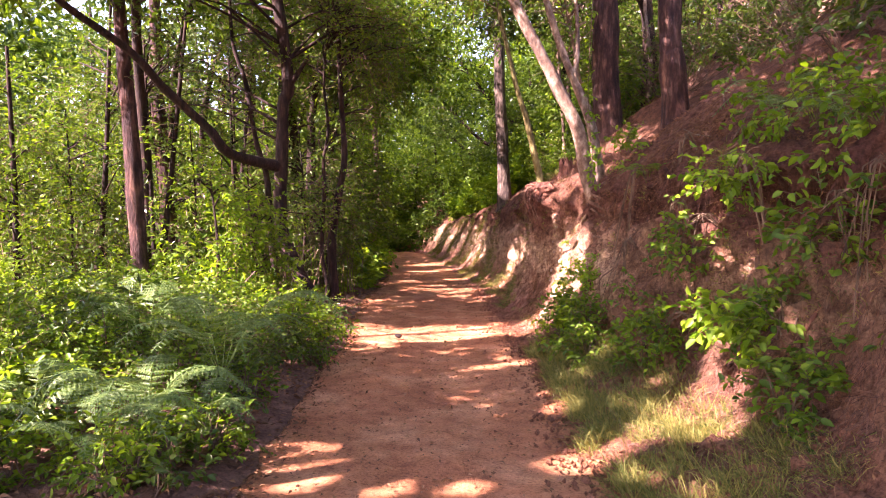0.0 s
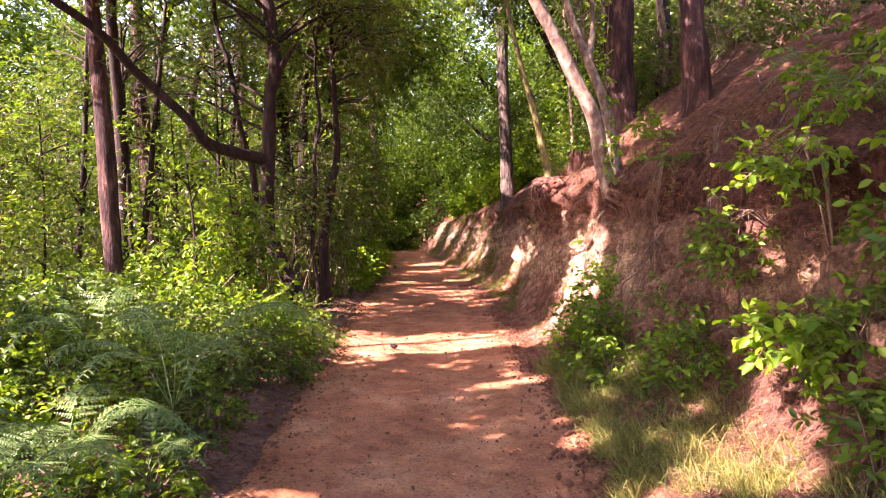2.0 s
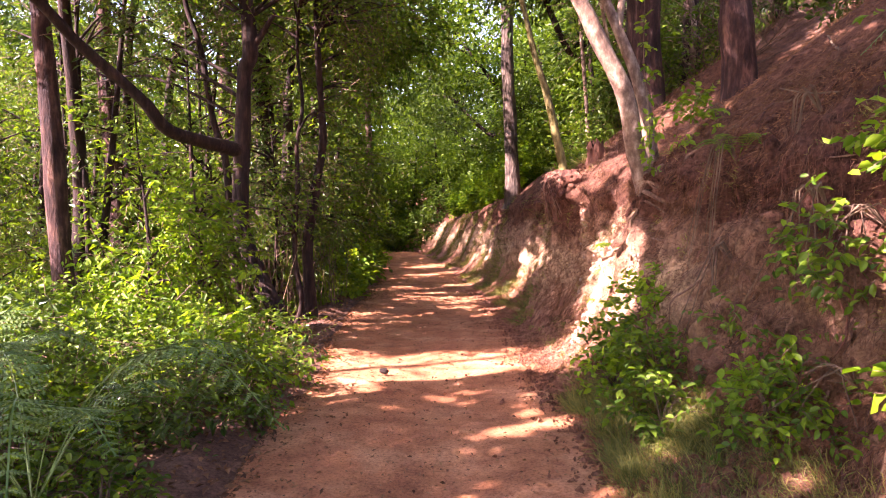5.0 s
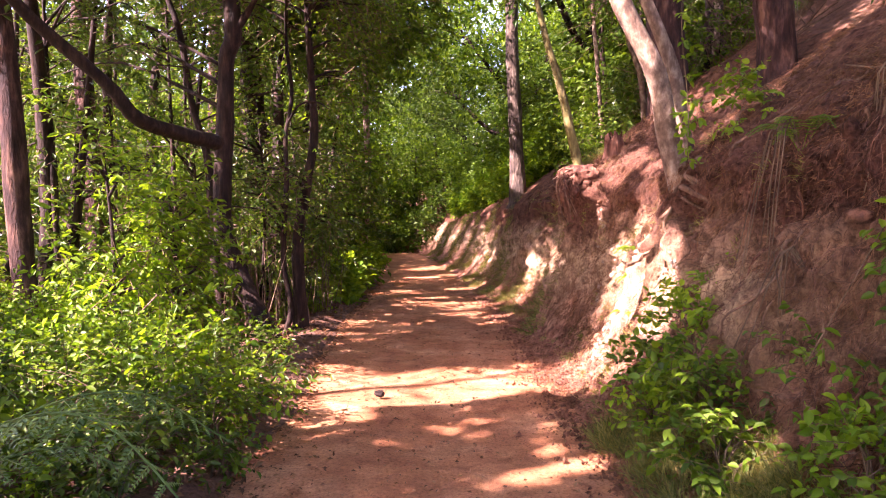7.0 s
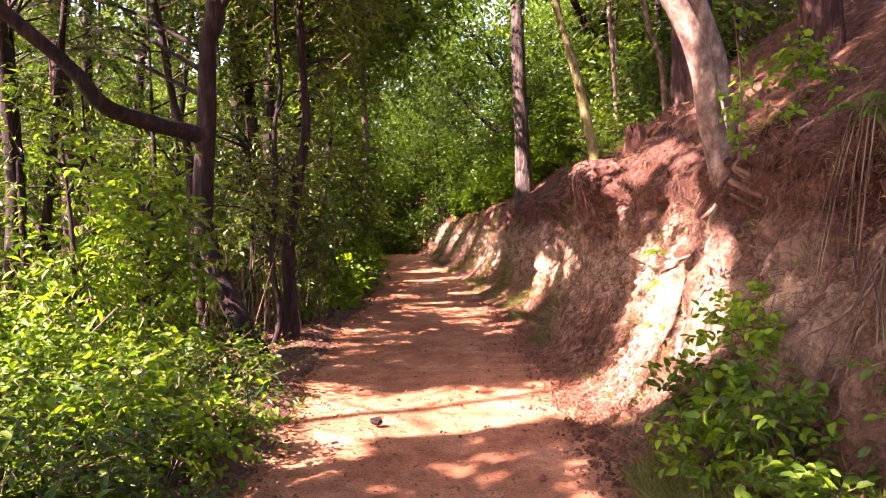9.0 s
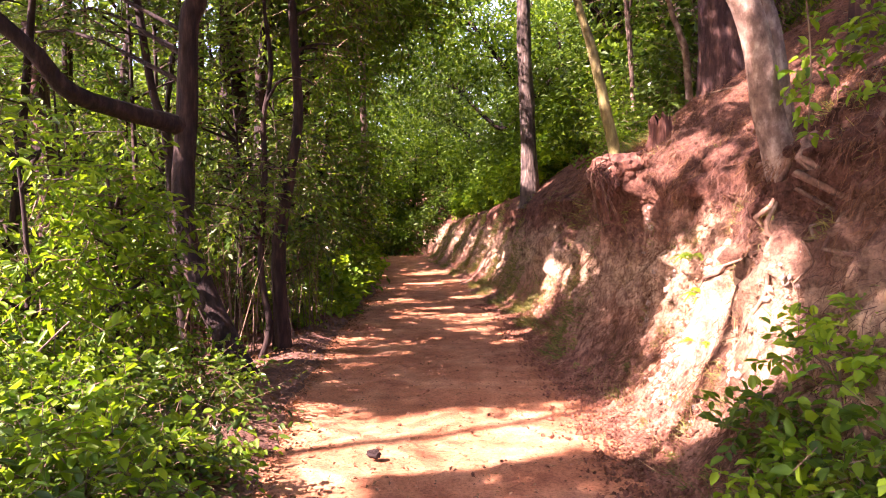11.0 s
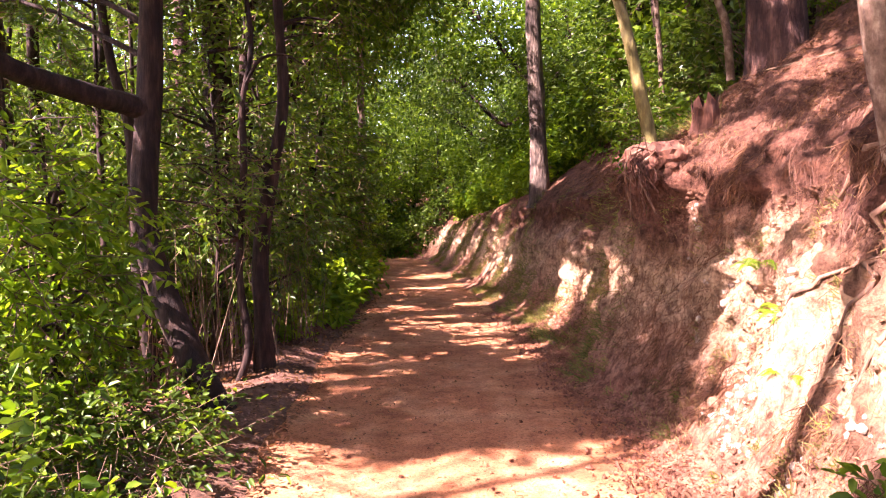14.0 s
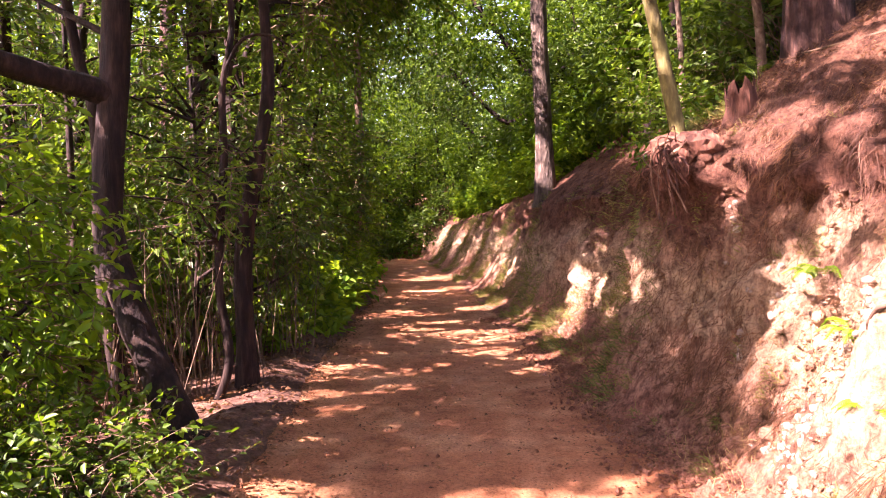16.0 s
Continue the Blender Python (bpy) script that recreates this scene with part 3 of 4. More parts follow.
tree("young_tree", "slender young tree with grey-brown bark beside the trail", [on_ground(-2.25, 13.6), (-2.29, 13.6, 1.33), (-2.18, 13.6, 2.15), (-2.04, 13.6, 3.03), (-2.1, 13.6, 4.4), (-2.2, 13.6, 7)], 0.10, 0.04, M_BARK,
     [((-2.1, 13.8, 5.6), 1.7, 0.7), ((-1.7, 14.2, 4.4), 0.8, 0.2), ((-2.3, 14, 2.4), 0.7, 0.15)], M_LEAF, 15, 90, size=0.09)
tree("young_tree", "thin crooked sapling with pale patches of bark", [on_ground(-2.45, 13.2), (-2.35, 13.3, 0.4), (-2.48, 13.4, 1.14), (-2.42, 13.4, 2.33), (-2.43, 13.4, 2.99), (-2.33, 13.4, 3.65), (-2.41, 13.4, 4.6), (-2.3, 13.4, 6)], 0.05, 0.02, M_BARK,
     [((-2.5, 13.0, 5.6), 1.3, 0.8), ((-2.7, 13.0, 1.9), 0.6, 0.2)], M_LEAF, 16, 50, size=0.09, flare=0.1,
     limbs=(([(-2.40, 13.4, 3.2), (-2.2, 13.3, 3.45), (-1.95, 13.3, 3.5), (-1.75, 13.3, 3.4)], 0.02, 0.008),))
tree("pine_tree", PINE_LABEL, [on_ground(-6.3, 21.5), (-6.28, 21.5, 3), (-6.26, 21.5, 6), (-6.2, 21.5, 14)], 0.24, 0.15, M_PINE, [((-6.2, 21.5, 12), 2.8, 1)], M_LEAF_D, 17, 60, slim=0.12, size=0.24, most=16)
tree("young_tree", "slim grey trunk far down the trail", [on_ground(-2.9, 26), (-2.63, 26, 3.4), (-2.7, 26, 6.1), (-2.6, 26, 11)], 0.16, 0.08, M_PALE, [((-2.6, 26, 9), 2.6, 1)], M_LEAF, 18, 60, size=0.13, twig_len=0.7)
tree("young_tree", "slim grey trunk behind the trailside leaves", [on_ground(-3.35, 20), (-3.4, 20, 1.7), (-3.42, 20, 3.4), (-3.44, 20, 6), (-3.4, 20, 9)], 0.13, 0.07, M_BARK, [((-3.3, 20, 7), 2.4, 1)], M_LEAF, 19, 90, size=0.12, twig_len=0.7)
tree("pine_tree", "grey-barked pine on top of the bank, sunlit at its foot", [on_ground(2.02, 21.4, 0.2), (2.0, 21.4, 2.7), (1.92, 21.4, 4.4), (1.82, 21.4, 7.0), (1.7, 21.4, 14)], 0.24, 0.15, M_GREY, [((1.7, 21.4, 12), 2.8, 1)], M_LEAF_D, 20, 60, slim=0.12, size=0.24, most=16)
tree("young_tree", "thin mossy tree leaning out from the bank's edge", [on_ground(2.02, 13.2, 0.3), (1.94, 13.2, 2.6), (1.82, 13.2, 3.15), (1.65, 13.2, 3.85), (1.45, 13.2, 4.5), (1.0, 13.4, 6.5)], 0.085, 0.04, M_MOSSY, [((0.9, 13.6, 6.9), 1.5, 1)], M_LEAF, 21, 50, size=0.1)
tree("leaning_tree", "leaning tree with smooth pale bark rooted in the bank",
     [on_ground(2.34, 9.75, 0.7), (2.25, 9.75, 2.0), (2.10, 9.7, 2.5), (1.97, 9.7, 3.1), (1.72, 9.7, 3.6), (1.42, 9.7, 4.2), (1.05, 9.7, 4.9), (0.4, 9.8, 6.4), (0.0, 10, 8)], 0.118, 0.06, M_PALE,
     [((0.2, 10.3, 8.5), 1.8, 1)], M_LEAF, 22, 50, size=0.1, flare=0.8,
     limbs=(([(2.4, 10.0, 2.3), (2.33, 10.0, 2.7), (2.23, 10.0, 3.22), (2.0, 10.0, 3.8), (1.75, 10.1, 4.5), (1.5, 10.2, 5.4)], 0.085, 0.05),
            ([(1.98, 10.0, 3.9), (2.05, 10.1, 4.5), (2.0, 10.2, 5.6)], 0.05, 0.02)))
tree("redwood_tree", "thick conifer with deeply furrowed dark red-brown bark", [on_ground(3.38, 13.3, 0.6), (3.32, 13.3, 3.9), (3.25, 13.3, 5.5), (3.2, 13.3, 12)], 0.33, 0.22, M_PINE, [((3.2, 13.3, 12), 2.6, 1)], M_LEAF_D, 23, 50, slim=0.12, size=0.24, most=14)
tree("redwood_tree", "conifer with shaggy reddish bark on the slope", [on_ground(4.1, 11.6, 0.5), (4.07, 11.6, 3.9), (4.01, 11.6, 4.6), (3.95, 11.6, 5.6), (3.9, 11.6, 12)], 0.24, 0.17, M_PINE, [((3.9, 11.6, 12), 2.6, 1)], M_LEAF_D, 24, 50, slim=0.12, size=0.24, most=14)
tree("young_tree", "thin pale sapling bent over the slope", [on_ground(3.29, 14.26), (3.2, 14.26, 4.02), (3.09, 14.26, 4.38), (2.95, 14.26, 4.8), (2.6, 14.2, 6.5)], 0.055, 0.025, M_PALE, [((2.6, 14.2, 6.5), 1.2, 1)], M_LEAF, 25, 30, flare=0.1)

for n, (x, y, r0) in enumerate([(2.9, 15.6, 0.05), (3.3, 17.2, 0.06), (3.9, 16.2, 0.07), (4.5, 14.6, 0.06), (5.1, 15.8, 0.08), (3.6, 19.5, 0.07), (4.3, 18.3, 0.08), (5.6, 13.6, 0.07), (6.2, 12.2, 0.06)]):
    g, k = float(ground_z(x, y)), (0.35 if n % 2 else -0.3)
    tree("young_tree", "slim dark trunk among the shrubs above the bank" if n % 3 else "slim greyish trunk among the shrubs above the bank", [(x, y, g - 0.1), (x + k * 0.2, y, g + 1.3), (x + k * 0.2 - 0.1, y + 0.1, g + 2.8), (x + k, y, g + 4.5), (x + k * 1.4, y, g + 7)], r0, r0 * 0.5, (M_PALE, M_BARK, M_BARK)[n % 3], seed=1700 + n, sides=8, group="slim trunks", flare=0.1,
         limbs=(([(x + k * 0.2 - 0.1, y + 0.1, g + 2.8), (x - k * 0.8, y - 0.1, g + 3.5), (x - k * 1.6, y, g + 4.6)], r0 * 0.4, r0 * 0.15),))

# the first two get the brighter leaf colour to stand in for sunlight
for n, (x, y, h, m) in enumerate([(-3.7, 10.5, 2.6, M_LEAF_B), (-3.35, 11.3, 2.3, M_LEAF_B), (-3.1, 14.3, 3.8, M_LEAF_D), (-2.75, 15.2, 3.6, M_LEAF_D), (-5.2, 13.6, 4.0, M_LEAF), (-3.3, 16.2, 4.5, M_LEAF_D), (-4.6, 15.3, 4.2, M_LEAF_D), (-8.0, 14.0, 4.8, M_LEAF_B), (-7.4, 18.2, 5, M_LEAF_B)]):
    g = float(ground_z(x, y))
    tree("sapling", "leafy sapling with drooping glossy leaves by the trail", [(x, y, g - 0.05), (x + 0.1, y, g + h * 0.5), (x - 0.05, y + 0.1, g + h)], 0.035, 0.012, M_BARK,
         [((x, y, g + h * 0.78), h * 0.26, 0.5), ((x + 0.1, y, g + h * 0.45), h * 0.24, 0.5)], m, 1500 + n, 48, 6, 0.45, 8, 0.115, flat=1.0, group="saplings", sides=6, most=20, droop=0.5, slim=0.38, flare=0.1)

for n, (x, y, z, r) in enumerate([(-6.0, 13.3, 4.8, 1.25), (-4.8, 14.8, 5.0, 1.2), (-7.6, 15.6, 5.2, 1.4), (-5.6, 17.5, 6.0, 1.5)]):
    g = float(ground_z(x, y))
    tree("broadleaf_tree", "slender understorey tree with a dark leafy crown", [(x + 0.2, y, g - 0.1), (x + 0.1, y, z * 0.5), (x, y, z + 0.6)], 0.06, 0.02, M_BARK, [((x, y, z), r, 0.75), ((x + 0.6, y + 0.2, z - 0.9), r * 0.6, 0.25)],
         M_LEAF_D, 1600 + n, 80, 6, 0.5, 8, 0.12, group="trees of the wood", sides=7, most=24)

# the wood round about: broadleaf trees with their leaves down to the ground
spots_rng = np.random.default_rng(5)
WOOD = []
for y in np.arange(14.5, 44, 2.3):                      # along the trail's lower side
    for k, off in enumerate((-1.9, -4.2, -7.2, -10.5)):
        WOOD.append((float(verge(y)) + off + 0.35 + spots_rng.uniform(-0.7, 0.4), y + spots_rng.uniform(-1, 1), (5.0, 6.5, 7.5, 8)[k] * spots_rng.uniform(0.8, 1.2), 0))
for y in np.arange(16, 44, 2.6):                        # along the top of the bank
    for k, off in enumerate((3.4, 5.6, 8.8)):
        WOOD.append((float(foot(y)) + off + spots_rng.uniform(-0.5, 0.6), y + spots_rng.uniform(-1, 1), (4.5, 6.5, 8)[k] * spots_rng.uniform(0.8, 1.2), 1))
for x in (-7.5, -5.4, -3.6, -1.9, -0.2, 1.6):             # beyond the bend
    for y in (44.5, 48.0):
        WOOD.append((x + spots_rng.uniform(-0.6, 0.6) - (y - 44) * 0.1, y + spots_rng.uniform(-0.6, 0.6), 8 * spots_rng.uniform(0.7, 1.0), 1))
for n, (x, y, h, side) in enumerate(WOOD):
    if y < 17 and x > -3.4 and side == 0:
        continue
    g = float(ground_z(x, y))
    rng = np.random.default_rng(100 + n)
    far = max(0.0, (y - 14) / 30)
    lean = rng.uniform(-0.6, 0.6, 2) - [0.3 if side else -0.3, 0]
    top = (x + lean[0], y + lean[1], g + h)
    wide = h * 0.27
    tree("broadleaf_tree", "bushy broadleaf tree with small glossy leaves in the wood" if n % 2 else "leafy understorey tree with bright green leaves", [(x, y, g - 0.1), (x + lean[0] * 0.3 + 0.1, y, g + h * 0.4), top], 0.05 + 0.008 * h, 0.03, M_BARK,
         [((x + lean[0] * 0.8, y + lean[1] * 0.8, g + h * 0.78), wide, 0.42), ((x + lean[0] * 0.4, y, g + h * 0.48), wide * 0.95, 0.33), ((x, y, g + h * 0.2), wide * 0.75, 0.25)],
         ((M_LEAF_D, M_LEAF, M_LEAF, M_LEAF_B) if (side == 0 and x > -6.5 - 0.15 * y) or n % 5 == 0 else (M_LEAF, M_LEAF_D if side else M_LEAF_B, M_LEAF, M_LEAF_D))[int(rng.integers(4))], 300 + n, int(95 + 20 * far), 6, 0.66 + 0.3 * far, 6, 0.155 + 0.075 * far, flat=0.95, group="trees of the wood", sides=7, most=16)

# tall trees, mostly unseen, added to shade the trail from sunward and behind
SHADE_TREES = [(-8.3, 8.2, 11), (-8.4, 3.0, 10), (-8.6, 6.6, 10.5), (-7.6, 9.6, 10.5), (-6.9, -0.5, 10), (-9.2, -3.5, 11), (-6.5, -6, 10), (-4.6, 0.6, 9.5), (-4.4, -3.0, 9.5), (-10.2, 0.5, 11), (-9.5, 10.5, 11),
        (3.6, -1.5, 11), (-3.2, -7, 10), (0.5, -6.5, 11), (8.5, 5, 9), (8.0, 9.5, 9), (7.0, 16, 8), (9.0, 12.5, 9)]
for n, (x, y, h) in enumerate(SHADE_TREES):
    g = float(ground_z(x, y))
    rng = np.random.default_rng(800 + n)
    tree("broadleaf_tree", "tall broadleaf tree with a dense green crown, added mostly unseen for shade", [(x, y, g - 0.1), (x + 0.2, y + 0.1, g + h * 0.4), (x - 0.1, y, g + h)], 0.16, 0.05, M_BARK,
         [((x + (-2.2 if 0 < x < 5 else 0.6), y, g + h * 0.82), h * 0.27, 0.7), ((x, y, g + h * 0.66), h * 0.2, 0.3)], (M_LEAF, M_LEAF_B)[n % 2], 900 + n, 150 if x < 0 else 90, 6, 0.95, 6, 0.33, flat=0.9, group="trees of the wood", sides=8, most=22)

# trees leaning over the trail, high up; near crowns are unseen, added for shade
OVER = [((-5.6, 4.4), (-4.0, 5.4, 8.2), 2.1), ((-6.0, 6.6), (-2.6, 7.4, 9.0), 2.0), ((-4.9, 2.6), (-1.4, 4.6, 8.6), 2.2), ((-4.2, -1.0), (-2.2, 1.8, 8.4), 2.2), ((5.2, 4.2), (1.0, 6.4, 9.8), 2.0),
        ((-5.2, 21.5), (-2.6, 22.0, 8.6), 2.3), ((-6.0, 27.5), (-2.4, 28, 8.5), 2.6), ((3.4, 25.5), (0.6, 26, 8.2), 2.4), ((3.0, 31), (-0.4, 31.5, 8.0), 2.6), ((-6.6, 34), (-3.4, 34.5, 8.0), 2.8), ((2.4, 37), (-1.2, 38, 8.5), 2.8), ((-7.5, 40), (-4.5, 41, 7.5), 3.0), ((3.6, 19.0), (1.8, 18.6, 8.6), 1.8), ((4.6, 14.8), (-1.0, 11.2, 9.4), 1.9), ((-6.2, 13.4), (-5.2, 11.3, 7.8), 1.9), ((-7.6, 17.9), (-5.0, 14.4, 7.9), 2.1), ((-7.4, 19.4), (-5.0, 17.8, 8.2), 2.2), ((-3.6, 19.6), (-1.5, 18.6, 6.9), 1.5), ((-3.4, 16.4), (-2.7, 15.8, 6.5), 1.3), ((-7.4, 9.0), (-6.1, 9.7, 7.0), 1.5), ((-6.5, 24.5), (-5.0, 25.0, 8.0), 2.2), ((-7.2, 29.0), (-5.6, 29.5, 8.0), 2.3), ((-7.8, 33.5), (-6.4, 33.8, 8.2), 2.4)]
for n, ((x, y), c, rad) in enumerate(OVER):
    g = float(ground_z(x, y))
    # the crown at height 7.0 stays uncut so that it shades the trail
    tree("overhanging_tree", "tall tree whose leafy crown leans over the trail, placed partly for shade", [(x, y, g - 0.15), (x * 0.97, y, g + 2.6), (x * 0.7 + c[0] * 0.3, y * 0.7 + c[1] * 0.3, c[2] * 0.7), c], 0.16, 0.05, M_BARK,
         [(c, rad, 0.75), ((c[0] * 0.7 + x * 0.3, c[1], c[2] - 0.9), rad * 0.7, 0.25)], (M_LEAF_D, M_LEAF)[n % 2], 1300 + n, 130, 6, 0.85, 7, 0.25 if n < 5 else 0.2, flat=0.75, group="trees of the wood", sides=8, most=22, carve=c[2] != 7.0)

# far woods beyond the bend
for name, x0, x1, y0, y1, n, hh in (("far_woods", -34, 34, 46, 62, 2600, 19), ("far_woods", -38, -16, 20, 48, 2900, 17), ("far_woods", 12, 32, 10, 46, 1200, 12)):
    rng = np.random.default_rng(int(abs(x0) + y0))
    x, y = rng.uniform(x0, x1, n), rng.uniform(y0, y1, n)
    c = np.stack([x, y, ground_z(x, y) + hh * rng.uniform(0.02, 1, n) ** 1.2], 1)
    (a, b), (lc, ld, nr, sz, wd) = sprays(rng, c, unit(rng.normal(size=(n, 3))), 6, 1.3, 5, 0.48)
    k = shading(lc)
    tagged(mesh(name, *leaves(lc[k], ld[k], nr[k], sz[k], wd[k]), M_LEAF_D), "distant green woodland seen between the trunks", "woods", kind="stuff")
    for m in range(6):
        tx, ty = rng.uniform(x0, x1), rng.uniform(y0, y1)
        tree("far_tree", "distant straight trunk in the wood", [on_ground(tx, ty), (tx + 0.2, ty, hh * 0.5), (tx, ty, hh)], 0.18, 0.08, M_PINE, seed=m, sides=7, group="trees of the wood")


# ---- undergrowth ----
def shrub(x, y, h, w, leaf, seed, label, n=34, size=0.07, stems=True, fine=False, slim=0.55, twig_len=0.32, per_twig=8, twigs=5, name="shrub", group="undergrowth", droop=0.2):
    rng = np.random.default_rng(seed)
    g = float(ground_z(x, y))
    e = thing(name, (x, y, g - 0.03), label, "shrub", group)
    c, d = crown_points(rng, (x, y, g + h * 0.55), w, n, h / w * 0.5)
    c[:, 2] = np.maximum(c[:, 2], ground_z(c[:, 0], c[:, 1]) + 0.06)
    st = [tube([(x + rng.normal() * 0.05, y + rng.normal() * 0.05, g - 0.04), (np.array([x, y, g]) * 0.5 + q * 0.5) + [0, 0, 0.06], q], 0.008, 0.003, 4, 6, 0) for q in c[:12]]
    tagged(mesh("stemwork", *joined(st), M_TWIG, e, True), kind="stuff")
    foliage("leaves", rng, c, d, leaf, e, twigs, twig_len, per_twig, size, droop, slim, 0.003, stems=stems, fine=fine)
    return e


k = 0
for y in np.arange(4.2, 13, 0.75):
    for off, h, w in ((0.55, 0.55, 0.42), (1.25, 0.85, 0.6), (2.2, 1.0, 0.75), (3.4, 1.0, 0.9), (4.8, 1.1, 1.0), (6.4, 1.3, 1.1)):
        k += 1
        r = np.random.default_rng(2000 + k)
        if off < 1 and (y > 10.4 or r.uniform() < 0.3):
            continue
        if off < 3 and y > 11.3:
            continue
        if off < 3 and y > 10.2:
            h, w = h * 0.5, w * 0.8
        if y < 5.3 and off < 2:
            continue
        if y < 6.2:
            h, w = h * 0.65, w * 0.85
        h *= (0.7, 1.25, 0.95, 1.1, 0.8)[k % 5]
        shrub(float(verge(y)) - off + r.uniform(-0.25, 0.25), y + r.uniform(-0.3, 0.3), h * r.uniform(0.75, 1.15), w, (M_LEAF, M_LEAF_D, M_LEAF, M_LEAF_B)[k % 4], 2100 + k,
              "low leafy green undergrowth beside the trail", int(28 + 12 * off ** 0.5), fine=True, size=(0.066 + 0.005 * off) * (0.9, 1.15, 0.75, 1.0)[k % 4], slim=(0.6, 0.4, 0.55, 0.65)[k % 4], twig_len=(0.3, 0.45, 0.35)[k % 3])


BRIGHT, PLAIN = "light-green shrub growing along the top of the bank", "dense green shrub at the edge of the trail"
for y in np.arange(13.2, 40, 0.9):                       # leaves down to the ground beyond the thin trees
    for off, h, w in ((0.8, 0.7, 0.42), (1.9, 1.9, 0.85), (3.1, 2.4, 1.1)):
        k += 1
        r = np.random.default_rng(2600 + k)
        if y < 15.5 and off < 2:
            continue
        shrub(float(verge(y)) - off + r.uniform(-0.25, 0.15), y + r.uniform(-0.4, 0.4), h * r.uniform(0.7, 1.2), w, (M_LEAF, M_LEAF_B, M_LEAF_D)[k % 3], 2700 + k, PLAIN, 32, size=0.14 + 0.003 * y, twig_len=0.45, per_twig=5, stems=y < 17)
for y in np.arange(15.5, 40, 0.8):                       # on the bank's crest
    for off, h, w in ((2.0, 0.8, 0.5), (2.9, 1.7, 0.85), (4.2, 2.2, 1.0)):
        k += 1
        r = np.random.default_rng(3600 + k)
        if y < 22 and off < 2.5:
            continue
        shrub(float(foot(min(y, 39.0))) + off + r.uniform(-0.1, 0.3), y + r.uniform(-0.4, 0.4), h * r.uniform(0.7, 1.2), w, ((M_LEAF_B, M_LEAF_B, M_LEAF)[k % 3] if y > 21 else (M_LEAF_D, M_LEAF)[k % 2]) if off < 3 else M_LEAF_D, 3700 + k, BRIGHT, 32, size=0.14 + 0.003 * y, twig_len=0.45, per_twig=5, stems=y < 17)
for n, (x, y) in enumerate([(-1.0, 41.6), (-1.9, 42.4), (-2.9, 43.2), (-3.9, 43.8), (-0.2, 42.6), (-2.3, 44.4), (-4.6, 45)]):       # where the trail turns out of sight
    shrub(x, y, 1.7, 0.9, (M_LEAF_D, M_LEAF)[n % 2], 4200 + n, PLAIN, 34, size=0.24, twig_len=0.5, per_twig=5, stems=False)
for n, (x, y, h, w) in enumerate([(3.6, 15.4, 1.2, 0.8), (4.4, 14.2, 1.3, 0.9), (5.2, 13, 1.5, 1.0), (2.9, 16.3, 1.3, 0.8), (5.8, 11, 1.5, 1.1), (6.2, 9.4, 1.4, 1.0), (4.6, 16.5, 1.8, 1.0), (2.7, 14.9, 0.7, 0.5), (5.0, 10.2, 1.0, 0.7), (5.4, 8.0, 1.2, 0.9), (4.9, 6.8, 0.9, 0.8)]):
    shrub(x, y, h, w, M_LEAF if n % 2 else M_LEAF_D, 4300 + n, "dark green shrub on the needle-covered slope", 36, size=0.1, twig_len=0.4)

# plants that hang over the bank near the start
for n, (x, y, z, w, m, sz) in enumerate([(2.5, 5.7, 2.15, 0.42, M_LEAF_B, 0.085), (2.95, 4.9, 2.5, 0.45, M_LEAF_B, 0.09), (2.65, 4.7, 1.6, 0.35, M_LEAF, 0.085), (2.45, 6.6, 1.5, 0.32, M_LEAF, 0.08), (2.75, 4.4, 0.75, 0.4, M_LEAF, 0.09), (2.3, 7.0, 0.85, 0.4, M_LEAF, 0.075), (1.95, 7.6, 0.42, 0.36, M_LEAF_D, 0.085), (2.2, 8.2, 0.5, 0.3, M_LEAF, 0.08), (2.6, 7.6, 0.9, 0.28, M_LEAF, 0.075), (3.2, 6.2, 2.9, 0.5, M_LEAF_B, 0.09), (2.3, 5.2, 0.95, 0.22, M_LEAF_B, 0.11), (3.3, 4.6, 1.9, 0.45, M_LEAF, 0.085), (3.6, 5.3, 2.9, 0.5, M_LEAF, 0.09), (3.9, 7.0, 3.6, 0.5, M_LEAF_D, 0.09), (2.15, 6.4, 0.5, 0.35, M_LEAF, 0.07), (2.6, 9.3, 2.75, 0.3, M_LEAF_B, 0.08)]):
    rng = np.random.default_rng(5200 + n)
    g = float(ground_z(x + 0.35, y))
    e = thing("trailing_plant", (x + 0.35, y, g), "bright broad-leaved plant trailing from the earth bank" if m is M_LEAF_B else "green broad-leaved plant rooted in the earth bank", "plant", "bank plants")
    c, d = crown_points(rng, (x, y, z), w, 17, 0.7)
    d[:, 0] -= 0.5
    st = [tube([(x + 0.35, y, g - 0.05), (x + 0.15, y + rng.normal() * 0.1, max(z, g) + 0.1), q], 0.007, 0.003, 4, 7, 0) for q in c[:7]]
    tagged(mesh("stemwork", *joined(st), M_TWIG, e, True), kind="stuff")
    foliage("leaves", rng, c, d, m, e, 3, 0.24, 6, sz, 0.35, 0.55, 0.003, carve=False, fine=True)


for n in range(48):
    r = np.random.default_rng(5600 + n)
    y = r.uniform(3.9, 9.5) if n < 26 else r.uniform(3.7, 5.2)
    x = float(verge(y)) - (r.uniform(0.05, 1.1) if n < 26 else r.uniform(0.3, 2.2))
    shrub(x, y, r.uniform(0.15, 0.34), 0.2, (M_LEAF, M_LEAF_D, M_LEAF_B)[n % 3], 5700 + n, "small leafy weed at the edge of the trail", 9, fine=True, size=0.06, twig_len=0.16, per_twig=6, twigs=3, name="weed", group="weeds")


